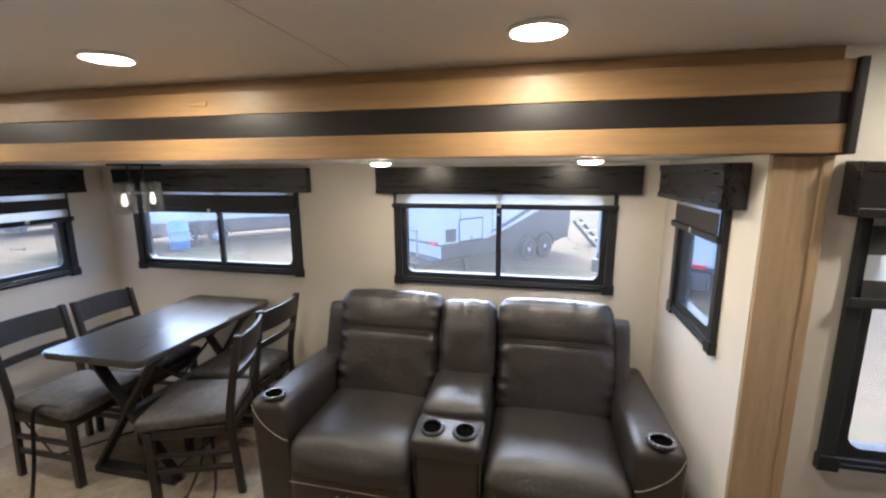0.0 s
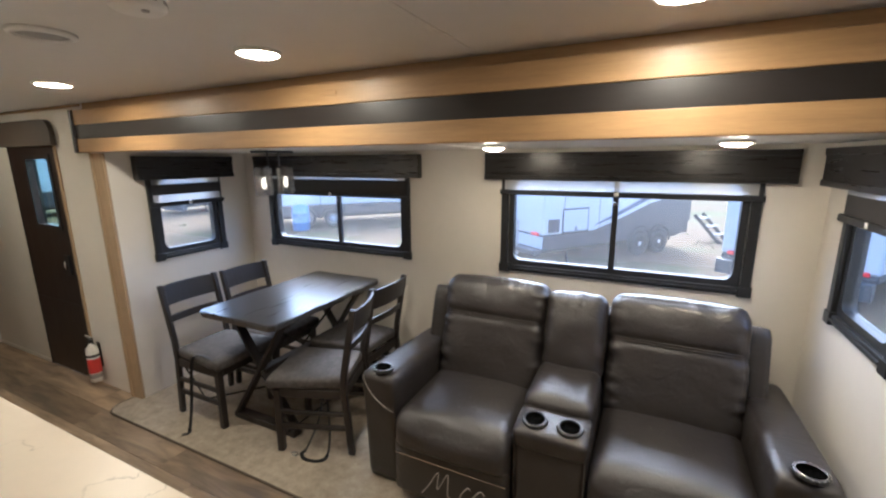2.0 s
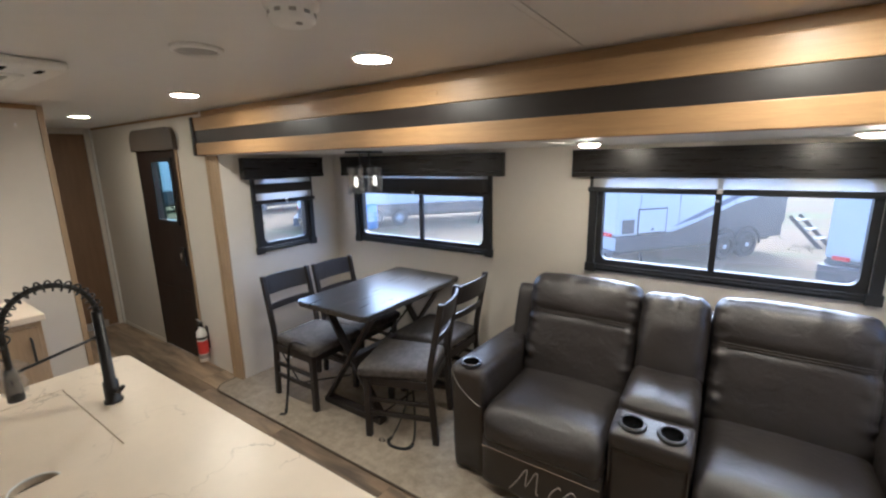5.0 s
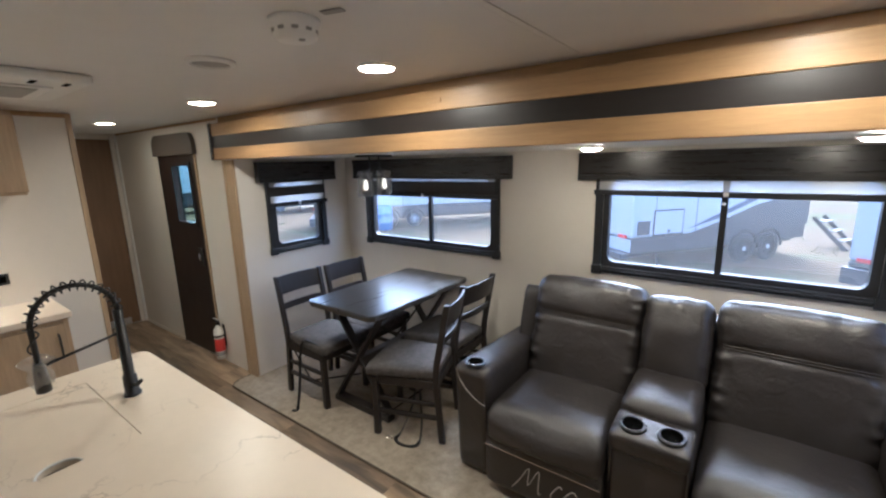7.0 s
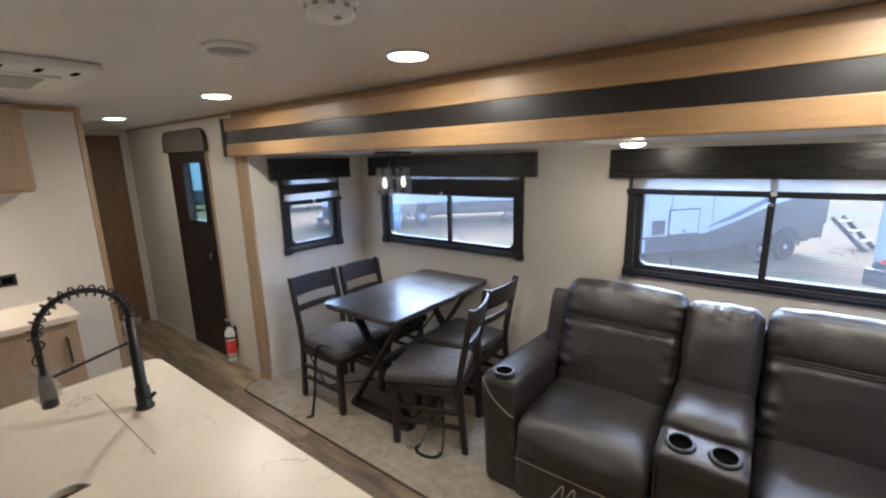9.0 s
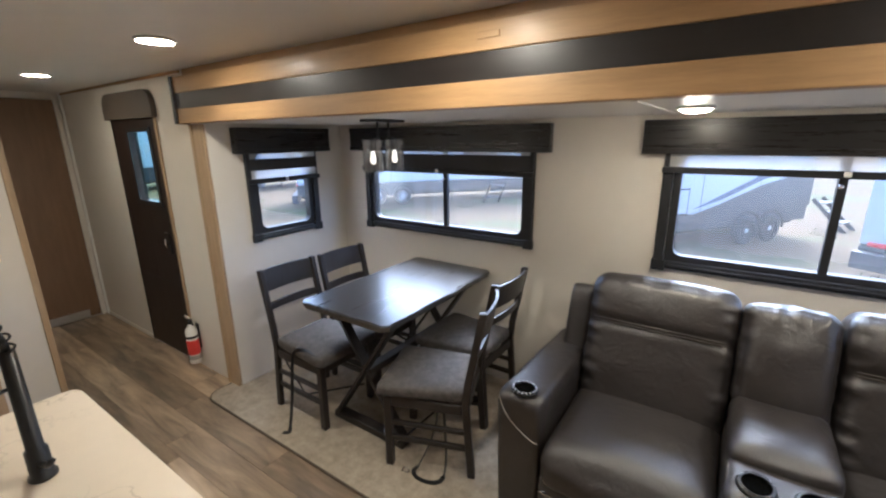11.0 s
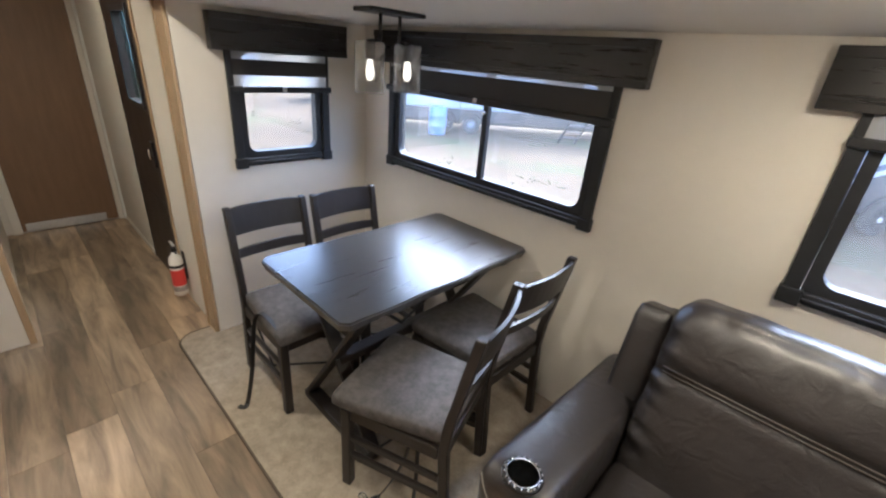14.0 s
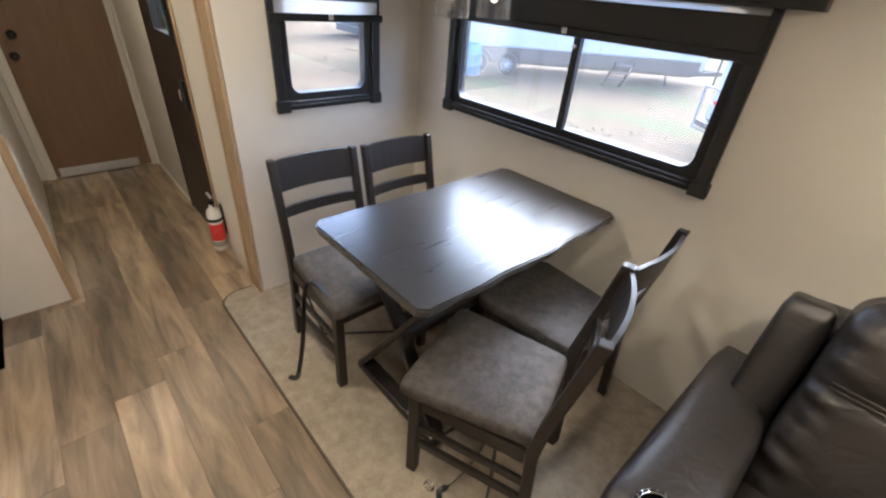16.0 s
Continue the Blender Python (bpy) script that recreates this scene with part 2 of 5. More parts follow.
def part(name, bm, mat, parent=None, label="", smooth=False):
    me = bpy.data.meshes.new(name)
    bm.to_mesh(me)
    bm.free()
    me.materials.append(mat)
    if smooth:
        me.shade_smooth()
    ob = new(name, me)
    if parent:
        ob.parent = parent
    if label:
        ob["label"] = label
    return ob


def thing(name, label, category, m=None, group="", kind=""):
    ob = new(name)
    ob.empty_display_size = 0.1
    if m is not None:
        ob.matrix_basis = m
    return tagged(ob, label, category, group, kind)


def box(lo, hi, bevel=0.0, seg=2, bm=None):
    own = bmesh.new()
    lo, hi = Vector(lo), Vector(hi)
    bmesh.ops.create_cube(own, size=1, matrix=Matrix.Translation((lo + hi) / 2) @ Matrix.Diagonal((*(hi - lo), 1)))
    if bevel:
        bmesh.ops.bevel(own, geom=own.edges[:], offset=bevel, segments=seg, affect="EDGES", profile=0.5)
    if bm is None:
        return own
    merge(bm, own)
    return bm


def merge(bm, other, m=None):
    me = bpy.data.meshes.new("tmp")
    other.to_mesh(me)
    other.free()
    if m is not None:
        me.transform(m)
    bm.from_mesh(me)
    bpy.data.meshes.remove(me)
    return bm


def turned(bm, m):
    bmesh.ops.transform(bm, matrix=m, verts=bm.verts)
    return bm


def bar(a, b, w, d, bevel=0.003, up=(0, 0, 1)):
    """A squared bar from a to b, w across and d deep."""
    a, b = Vector(a), Vector(b)
    z = (b - a).normalized()
    x = Vector(up).cross(z)
    if x.length < 1e-4:
        x = Vector((0, 1, 0)).cross(z)
    x.normalize()
    y = z.cross(x)
    bm = box((-w / 2, -d / 2, 0), (w / 2, d / 2, (b - a).length), bevel, 1)
    m = Matrix((x, y, z)).transposed().to_4x4()
    m.translation = a
    return turned(bm, m)


def rod(points, r, n=8, close=False):
    """A round rod along points."""
    bm = bmesh.new()
    pts = [Vector(p) for p in points]
    rings, side = [], None
    for i, p in enumerate(pts):
        t = (pts[min(i + 1, len(pts) - 1)] - pts[max(i - 1, 0)]).normalized()
        if side is None:
            side = t.orthogonal().normalized()
        side = (side - t * side.dot(t)).normalized()
        up = t.cross(side)
        rings.append([bm.verts.new(p + r * (math.cos(k * math.tau / n) * side + math.sin(k * math.tau / n) * up)) for k in range(n)])
    for a, b in zip(rings, rings[1:]):
        for k in range(n):
            bm.faces.new((a[k], a[(k + 1) % n], b[(k + 1) % n], b[k]))
    bm.faces.new(rings[0][::-1])
    bm.faces.new(rings[-1])
    return bm


def lathe(profile, n=24, m=None, caps=True):
    """A turned body from (radius, height) pairs."""
    bm = bmesh.new()
    rings = [[bm.verts.new((r * math.cos(k * math.tau / n), r * math.sin(k * math.tau / n), z)) for k in range(n)] for r, z in profile]
    for a, b in zip(rings, rings[1:]):
        for k in range(n):
            bm.faces.new((a[k], a[(k + 1) % n], b[(k + 1) % n], b[k]))
    if caps and profile[0][0] > 0.0005:
        bm.faces.new(rings[0][::-1])
    if caps and profile[-1][0] > 0.0005:
        bm.faces.new(rings[-1])
    bmesh.ops.remove_doubles(bm, verts=bm.verts, dist=1e-5)
    return turned(bm, m) if m is not None else bm


def pillow(size, r=0.05, bulge=(0, 0, 0), n=12, rough=0.0, seed=0):
    """A rounded, swelling upholstery block centred at its own middle."""
    bm = bmesh.new()
    bmesh.ops.create_cube(bm, size=2)
    bmesh.ops.subdivide_edges(bm, edges=bm.edges[:], cuts=n, use_grid_fill=True)
    h = Vector(size) / 2
    for v in bm.verts:
        u = v.co.copy()
        p = Vector((u.x * h.x, u.y * h.y, u.z * h.z))
        q = Vector([max(-h[i] + r, min(h[i] - r, p[i])) for i in range(3)])
        d = p - q
        if d.length > 1e-6:
            p = q + d.normalized() * r
        for i in range(3):
            j, k = (i + 1) % 3, (i + 2) % 3
            w = (1 - u[j] ** 2) * (1 - u[k] ** 2)
            if abs(u[i]) > 0.2:
                p[i] += math.copysign(bulge[i] * w * abs(u[i]), u[i])
        if rough:
            p += rough * noise.noise_vector(p * 9 + Vector((seed, seed, seed)))
        v.co = p
    return bm


def outline(points, z0, z1, bevel=0.0):
    """An upright prism over a closed plan."""
    bm = bmesh.new()
    f = bm.faces.new([bm.verts.new((x, y, z0)) for x, y in points])
    if f.normal.z < 0 or f.calc_area() < 0:
        f.normal_flip()
    ext = bmesh.ops.extrude_face_region(bm, geom=[f])
    bmesh.ops.translate(bm, vec=(0, 0, z1 - z0), verts=[v for v in ext["geom"] if isinstance(v, bmesh.types.BMVert)])
    bmesh.ops.recalc_face_normals(bm, faces=bm.faces)
    if bevel:
        bmesh.ops.bevel(bm, geom=[e for e in bm.edges if abs(e.verts[0].co.z - e.verts[1].co.z) < 1e-6], offset=bevel, segments=2, affect="EDGES")
    return bm


def wall_with_holes(a0, a1, z0, z1, holes, make):
    """Boxes that fill a0..a1, z0..z1 around rectangular holes (a, a, z, z); make(a0, a1, z0, z1) gives each box."""
    xs = sorted({a0, a1, *[h[0] for h in holes], *[h[1] for h in holes]})
    zs = sorted({z0, z1, *[h[2] for h in holes], *[h[3] for h in holes]})
    bm = bmesh.new()
    for xa, xb in zip(xs, xs[1:]):
        for za, zb in zip(zs, zs[1:]):
            cx, cz = (xa + xb) / 2, (za + zb) / 2
            if not any(h[0] < cx < h[1] and h[2] < cz < h[3] for h in holes):
                lo, hi = make(xa, xb, za, zb)
                box(lo, hi, bm=bm)
    bmesh.ops.remove_doubles(bm, verts=bm.verts, dist=1e-5)
    inner = {}
    for f in bm.faces:
        inner.setdefault(tuple(round(c, 4) for c in f.calc_center_median()), []).append(f)
    bmesh.ops.delete(bm, geom=[f for fs in inner.values() if len(fs) > 1 for f in fs], context="FACES")
    return bm


def structure(name, bm, mat, label, category="wall"):
    return tagged(part(name, bm, mat), label, category, kind="structure")


# ---- the large structure ----
CEIL, SLIDE_CEIL, BACK, SIDE, LEFT, RIGHT = 2.078, 1.768, 2.55, 1.485, -3.008, 0.961
FAR, END, REAR = -5.40, 2.7, -1.1
WIN_A = (-0.617, 0.658, 1.026, 1.61)
WIN_B = (-2.695, -1.394, 1.031, 1.61)
WIN_C = (1.745, 2.225, 1.034, 1.61)
WIN_D = (1.745, 2.225, 1.034, 1.61)
WIN_E = (1.265, 2.3, 0.75, 1.61)
DOOR = (-4.335, -3.64, 0.0, 1.95)

floor = structure("floor", box((FAR - 0.1, REAR - 0.1, -0.08), (END + 0.1, SIDE, -0.004)), M_EDGE, "brown wood-look vinyl plank floor", "floor")
structure("slide_floor", box((LEFT - 0.04, SIDE + 0.001, -0.08), (RIGHT + 0.04, BACK + 0.04, -0.004)), M_EDGE, "floor under the beige carpet of the slide-out", "floor")
structure("ceiling", box((FAR - 0.1, REAR - 0.1, CEIL), (END + 0.1, SIDE + 0.06, CEIL + 0.06)), M_CEIL, "white panelled ceiling of the trailer", "ceiling")
structure("ceiling_slide_out", box((LEFT - 0.04, SIDE - 0.03, SLIDE_CEIL), (RIGHT + 0.04, BACK + 0.04, SLIDE_CEIL + 0.05)), M_CEIL, "white ceiling of the slide-out", "ceiling")
structure("wall_window", wall_with_holes(LEFT - 0.04, RIGHT + 0.04, -0.004, SLIDE_CEIL, [WIN_A, WIN_B], lambda a, b, c, d: ((a, BACK, c), (b, BACK + 0.04, d))), M_WALL, "cream wallboard behind the sofa and table")
structure("wall_slide_west", wall_with_holes(SIDE + 0.001, BACK, -0.004, SLIDE_CEIL, [WIN_C], lambda a, b, c, d: ((LEFT - 0.04, a, c), (LEFT, b, d))), M_WALL, "cream side wall of the slide-out")
structure("wall_slide_east", wall_with_holes(SIDE + 0.001, BACK, -0.004, SLIDE_CEIL, [WIN_D], lambda a, b, c, d: ((RIGHT, a, c), (RIGHT + 0.04, b, d))), M_WALL, "cream side wall of the slide-out beside the sofa")
structure("wall_side_west", wall_with_holes(FAR - 0.1, LEFT - 0.04, -0.004, CEIL, [DOOR], lambda a, b, c, d: ((a, SIDE, c), (b, SIDE + 0.06, d))), M_WALL, "cream wallboard around the entry door")
structure("wall_side_east", wall_with_holes(RIGHT + 0.04, END + 0.1, -0.004, CEIL, [WIN_E], lambda a, b, c, d: ((a, SIDE, c), (b, SIDE + 0.06, d))), M_WALL, "cream wallboard with a window")
structure("wall_over_slide", box((LEFT - 0.04, SIDE, SLIDE_CEIL + 0.05), (RIGHT + 0.04, SIDE + 0.06, CEIL)), M_WALL, "wall above the slide-out opening")
structure("wall_far", box((FAR - 0.1, REAR - 0.1, -0.004), (FAR, SIDE, CEIL)), M_WALL, "cream wall at the end of the passage")
structure("wall_end", box((END, REAR - 0.1, -0.004), (END + 0.1, SIDE, CEIL)), M_WALL, "plain cream end wall")
structure("wall_rear", box((FAR, REAR - 0.1, -0.004), (END, REAR, CEIL)), M_WALL, "plain cream kitchen wall")

# ---- trim, windows, doors ----
def beam():
    t = thing("slide_out_beam", "honey oak beam with a dark stripe over the slide-out opening", "beam", kind="structure")
    x0, x1, y0 = -3.165, 1.115, SIDE - 0.07
    part("lower_board", box((x0, y0, 1.766), (x1, SIDE - 0.002, 1.8495), 0.004), M_OAK, t)
    part("upper_board", box((x0, y0, 1.9375), (x1, SIDE - 0.002, 2.027), 0.004), M_OAK, t)
    part("stripe", box((x0, y0 + 0.006, 1.850), (x1, SIDE - 0.002, 1.937)), M_DARKGLOSS, t, "dark glossy stripe")
    part("end_cap", box((x0 - 0.025, y0 - 0.012, 1.762), (x0, SIDE - 0.001, 2.03), 0.004), M_DARKGLOSS, t, "dark end cap")
    part("end_cap", box((x1, y0 - 0.012, 1.762), (x1 + 0.025, SIDE - 0.001, 2.03), 0.004), M_DARKGLOSS, t, "dark end cap")
    part("shadow_gap", box((x0, y0 + 0.062, 2.0275), (x1, SIDE - 0.002, CEIL - 0.001)), M_OAK, t)
    part("patch", box((-1.11, y0 - 0.004, 1.974), (-1.03, y0 + 0.01, 1.994), 0.002), M_OAK, t, "small oak cover plate")


beam()


def post(x0, x1, inner):
    t = thing("oak_post", "light oak trim board at the slide-out edge", "trim", kind="structure")
    part("board", box((x0, SIDE - 0.018, 0.0), (x1, SIDE - 0.021 + 0.02, 1.761), 0.003), M_OAKV, t)
    a, b = (x0, x0 + 0.03) if inner else (x1 - 0.03, x1)
    part("moulding", box((a, SIDE - 0.026, 0.0), (b, SIDE - 0.018, 1.761), 0.004), M_OAKV, t)


post(-3.15, LEFT - 0.001, True)
post(RIGHT + 0.001, 1.124, False)


def ring(a0, a1, z0, z1, w, r, n=5):
    """A flat frame with rounded inner corners, in the plan (a, z); returns outer and inner loops."""
    outer = [(a0, z0), (a1, z0), (a1, z1), (a0, z1)]
    i0, i1, j0, j1 = a0 + w, a1 - w, z0 + w, z1 - w
    inner = []
    for cx, cz, s in ((i0 + r, j0 + r, 180), (i1 - r, j0 + r, 270), (i1 - r, j1 - r, 0), (i0 + r, j1 - r, 90)):
        inner.append([(cx + r * math.cos(radians(s + 90 * k / n)), cz + r * math.sin(radians(s + 90 * k / n))) for k in range(n + 1)])
    return outer, inner


def frame_mesh(a0, a1, z0, z1, w, r, d0, d1):
    """A frame in the a-z plane from depth d0 to d1, with rounded inner corners; local x = a, local y = depth."""
    outer, inner = ring(a0, a1, z0, z1, w, r)
    bm = bmesh.new()
    fronts = []
    for d in (d0, d1):
        ov = [bm.verts.new((a, d, z)) for a, z in outer]
        iv = [[bm.verts.new((a, d, z)) for a, z in arc] for arc in inner]
        fronts.append((ov, iv))
        for k in range(4):
            k2 = (k + 1) % 4
            for p, q in zip(iv[k], iv[k][1:]):
                bm.faces.new((ov[k], p, q))
            bm.faces.new((ov[k], iv[k][-1], iv[k2][0], ov[k2]))
    (o1, i1), (o2, i2) = fronts
    for k in range(4):
        bm.faces.new((o1[k], o1[(k + 1) % 4], o2[(k + 1) % 4], o2[k]))
    f1, f2 = [v for arc in i1 for v in arc], [v for arc in i2 for v in arc]
    for k in range(len(f1)):
        k2 = (k + 1) % len(f1)
        bm.faces.new((f1[k], f1[k2], f2[k2], f2[k]))
    bmesh.ops.recalc_face_normals(bm, faces=bm.faces)
    return bm


def window(name, m, hole, slider, rail, bands, label):
    """A trailer window. Local x runs along the wall, local -y into the room, wall face at y = 0. rail: height of the shade's
    bottom bar; bands: (z0, z1, dark?) of the striped shade above it."""
    a0, a1, z0, z1 = hole
    t = thing(name, label, "window", m, kind="structure")
    part("window_frame", frame_mesh(a0 + 0.002, a1 - 0.002, z0 + 0.002, z1 - 0.002, 0.035, 0.045, -0.004, 0.045), M_FRAME, t, "black metal frame with round corners")
    for a in (a0 - 0.045, a1 - 0.0):
        part("side_casing", box((a, -0.024, z0 - 0.005), (a + 0.045, -0.0005, 1.61), 0.004), M_FRAME, t)
    part("window_sill", box((a0 + 0.012, -0.022, z0 - 0.035), (a1 - 0.012, -0.0005, z0 + 0.006), 0.005), M_FRAME, t)
    part("sill_bead", box((a0 + 0.012, -0.030, z0 - 0.022), (a1 - 0.012, -0.022, z0 - 0.010), 0.003), M_FRAME, t)
    for a in (a0 - 0.052, a1 - 0.012):
        part("corner_block", box((a, -0.030, z0 - 0.045), (a + 0.064, -0.0008, z0 + 0.012), 0.004), M_FRAME, t)
    g = part("pane", box((a0 + 0.033, 0.022, z0 + 0.033), (a1 - 0.033, 0.026, z1 - 0.033)), M_GLASS, t)
    g.visible_shadow = False
    if slider:
        mid = slider
        part("mullion", box((mid - 0.016, -0.010, z0 + 0.03), (mid + 0.016, 0.020, z1 - 0.03), 0.003), M_FRAME, t)
        part("latch", turned(lathe([(0.011, 0), (0.011, 0.008), (0.006, 0.012)], 12), pose(mid - 0.004, -0.010, rail - 0.035, 90)), M_CHROME, t, "small chrome latch", True)
    for za, zb, dark in bands:
        part("dark_band" if dark else "sheer_band", box((a0 - 0.02, -0.034, za), (a1 + 0.02, -0.032, zb)), M_DARKBAND if dark else M_SHEER, t)
    part("bottom_rail", box((a0 - 0.05, -0.045, rail), (a1 + 0.05, -0.026, rail + 0.032), 0.006), M_FRAME, t)
    part("pull_tab", box(((a0 + a1) / 2 - 0.012, -0.049, rail + 0.008), ((a0 + a1) / 2 + 0.012, -0.0455, rail + 0.03), 0.002), M_WHITE, t, "small clear pull tab")
    return t


def valance(m, a0, a1, depth, label):
    t = thing("valance", label, "valance", m, "valances over the windows", "structure")
    z0, z1 = 1.579, 1.743
    part("face_board", box((a0, -depth, z0), (a1, -depth + 0.014, z1), 0.003), M_VALANCE, t)
    part("lower_lip", box((a0 + 0.001, -depth - 0.006, z0), (a1 - 0.001, -depth - 0.0005, z0 + 0.028), 0.003), M_VALANCE, t)
    part("upper_lip", box((a0 + 0.001, -depth - 0.006, z1 - 0.03), (a1 - 0.001, -depth - 0.0005, z1), 0.003), M_VALANCE, t)
    for a in (a0, a1 - 0.014):
        part("return_board", box((a, -depth + 0.0145, z0), (a + 0.014, -0.001, z1), 0.002), M_VALANCE, t)
    part("top_board", box((a0 + 0.0145, -depth + 0.0145, z1 - 0.014), (a1 - 0.0145, -0.001, z1)), M_VALANCE, t)


WALL_A = pose(0, BACK, 0)
WALL_C = pose(LEFT, 0, 0, 0, 0, 90)
WALL_D = pose(RIGHT, 0, 0, 0, 0, -90)
WALL_E = pose(0, SIDE, 0)
ZEBRA_C = [(1.413, 1.468, False), (1.468, 1.543, True), (1.543, 1.61, False)]
window("window_1", WALL_A, WIN_A, 0.018, 1.486, [(1.513, 1.61, False)], "wide sliding window with a raised striped shade")
window("window_2", WALL_A, WIN_B, -2.0, 1.431, [(1.448, 1.56, True), (1.56, 1.61, False)], "sliding window beside the table, striped shade partly down")
window("window_3", WALL_C, WIN_C, 0, 1.383, ZEBRA_C, "small window over the chairs, striped shade partly down")
window("window_4", WALL_D, (-WIN_D[1], -WIN_D[0], WIN_D[2], WIN_D[3]), 0, 1.438, [(1.458, 1.553, True), (1.553, 1.61, False)], "small window beside the sofa, striped shade partly down")
window("window_5", WALL_E, WIN_E, 0, 1.29, [(1.305, 1.38, True), (1.38, 1.46, False), (1.46, 1.55, True), (1.55, 1.61, False)], "tall window with a striped shade half down")
valance(WALL_A, -0.768, 0.822, 0.055, "dark espresso valance box over the sofa window")
valance(WALL_A, -2.85, -1.252, 0.055, "dark espresso valance box over the table window")
valance(WALL_C, 1.632, 2.375, 0.06, "dark espresso valance box over the small window")
valance(WALL_D, -2.385, -1.59, 0.085, "dark espresso valance box beside the sofa")
valance(WALL_E, 1.165, 2.45, 0.085, "dark espresso valance box over the tall window")


def entry_door():
    t = thing("door_1", "dark brown trailer entry door, closed, with a tinted window", "door", kind="structure")
    a0, a1 = DOOR[0], DOOR[1]
    w0, w1, v0, v1 = -4.077, -3.745, 1.235, 1.73
    leaf = wall_with_holes(a0 + 0.001, a1 - 0.001, 0.012, 1.945, [(w0, w1, v0, v1)], lambda a, b, c, d: ((a, SIDE - 0.008, c), (b, SIDE + 0.05, d)))
    part("leaf", leaf, M_DOOR, t)
    fr = frame_mesh(w0 - 0.03, w1 + 0.03, v0 - 0.03, v1 + 0.03, 0.032, 0.02, SIDE - 0.016, SIDE - 0.0082)
    part("window_frame", fr, M_BLACK, t)
    p = part("pane", box((w0, SIDE + 0.028, v0), (w1, SIDE + 0.032, v1)), M_GREENGLASS, t, "green tinted pane")
    p.visible_shadow = False
    part("latch_plate", box((a1 - 0.12, SIDE - 0.022, 0.86), (a1 - 0.05, SIDE - 0.0082, 1.02), 0.005), M_BLACK, t)
    part("door_handle", rod([(a1 - 0.085, SIDE - 0.03, 0.91), (a1 - 0.085, SIDE - 0.034, 0.94), (a1 - 0.085, SIDE - 0.03, 0.975)], 0.008), M_CHROME, t, "chrome handle", True)
    part("kick_seam", box((a0 + 0.03, SIDE - 0.0105, 0.62), (a1 - 0.03, SIDE - 0.0082, 0.626)), M_BLACK, t)
    # shade housing that caps the door
    hood = bmesh.new()
    pts = [(a0 - 0.055, 1.82), (a1 + 0.05, 1.82)]
    for cx, s in ((a1 - 0.05, 0), (a0 + 0.045, 90)):
        pts += [(cx + 0.10 * math.cos(radians(s + k * 18)), 1.90 + 0.10 * math.sin(radians(s + k * 18))) for k in range(6)]
    f = hood.faces.new([hood.verts.new((x, SIDE - 0.035, z)) for x, z in pts])
    ext = bmesh.ops.extrude_face_region(hood, geom=[f])
    bmesh.ops.translate(hood, vec=(0, 0.034, 0), verts=[v for v in ext["geom"] if isinstance(v, bmesh.types.BMVert)])
    bmesh.ops.recalc_face_normals(hood, faces=hood.faces)
    part("shade_housing", hood, M_HOOD, t, "taupe rounded shade housing")
    part("casing", box((a1 + 0.001, SIDE - 0.012, 0.0), (a1 + 0.032, SIDE - 0.001, 1.82), 0.003), M_OAKV, t)
    part("casing", box((a0 - 0.022, SIDE - 0.010, 0.0), (a0 - 0.001, SIDE - 0.001, 1.82), 0.003), M_DOOR, t)


entry_door()


def passage_door():
    t = thing("door_2", "brown wood-grain door with a steel kick plate, closed", "door", kind="structure")
    part("leaf", box((FAR + 0.001, 0.765, 0.015), (FAR + 0.022, 1.425, 2.02), 0.003), M_BROWN, t)
    part("kick_plate", box((FAR + 0.0225, 0.79, 0.012), (FAR + 0.026, 1.338, 0.085), 0.001), M_STEEL, t, "brushed steel kick plate")
    part("jamb", box((FAR + 0.001, 0.705, 0.0), (FAR + 0.03, 0.763, 2.05), 0.003), M_WALL, t)
    part("jamb", box((FAR + 0.001, 1.427, 0.0), (FAR + 0.03, 1.46, 2.05), 0.003), M_WALL, t)
    for y, z in ((0.845, 1.06), (0.815, 0.92)):
        k = lathe([(0.028, 0), (0.028, 0.006), (0.010, 0.010), (0.010, 0.03), (0.022, 0.038), (0.022, 0.05), (0.012, 0.056)], 16, pose(FAR + 0.0225, y, z, 0, 90))
        part("knob", k, M_BLACK, t, "dark round knob", True)


passage_door()
structure("trim_corner", box((FAR + 0.031, SIDE - 0.02, 0.0), (FAR + 0.055, SIDE - 0.001, CEIL - 0.001), 0.003), M_WHITE, "white corner trim", "trim")
structure("trim_ceiling", box((FAR + 0.06, SIDE - 0.012, CEIL - 0.018), (-3.20, SIDE - 0.001, CEIL - 0.001), 0.003), M_OAK, "thin wood trim under the ceiling", "trim")
structure("baseboard", box((FAR + 0.06, SIDE - 0.010, 0.0), (DOOR[0] - 0.03, SIDE - 0.001, 0.03), 0.003), M_WALL, "low cream baseboard", "baseboard")
structure("ceiling_batten", box((-0.43, REAR, CEIL - 0.003), (-0.405, SIDE - 0.075, CEIL - 0.0005), 0.002), M_CEIL, "thin ceiling joint strip", "trim")
structure("slide_ceiling_batten", box((-0.645, SIDE + 0.002, SLIDE_CEIL - 0.005), (-0.623, BACK - 0.06, SLIDE_CEIL - 0.0005), 0.002), M_CEIL, "thin joint strip in the slide-out ceiling", "trim")

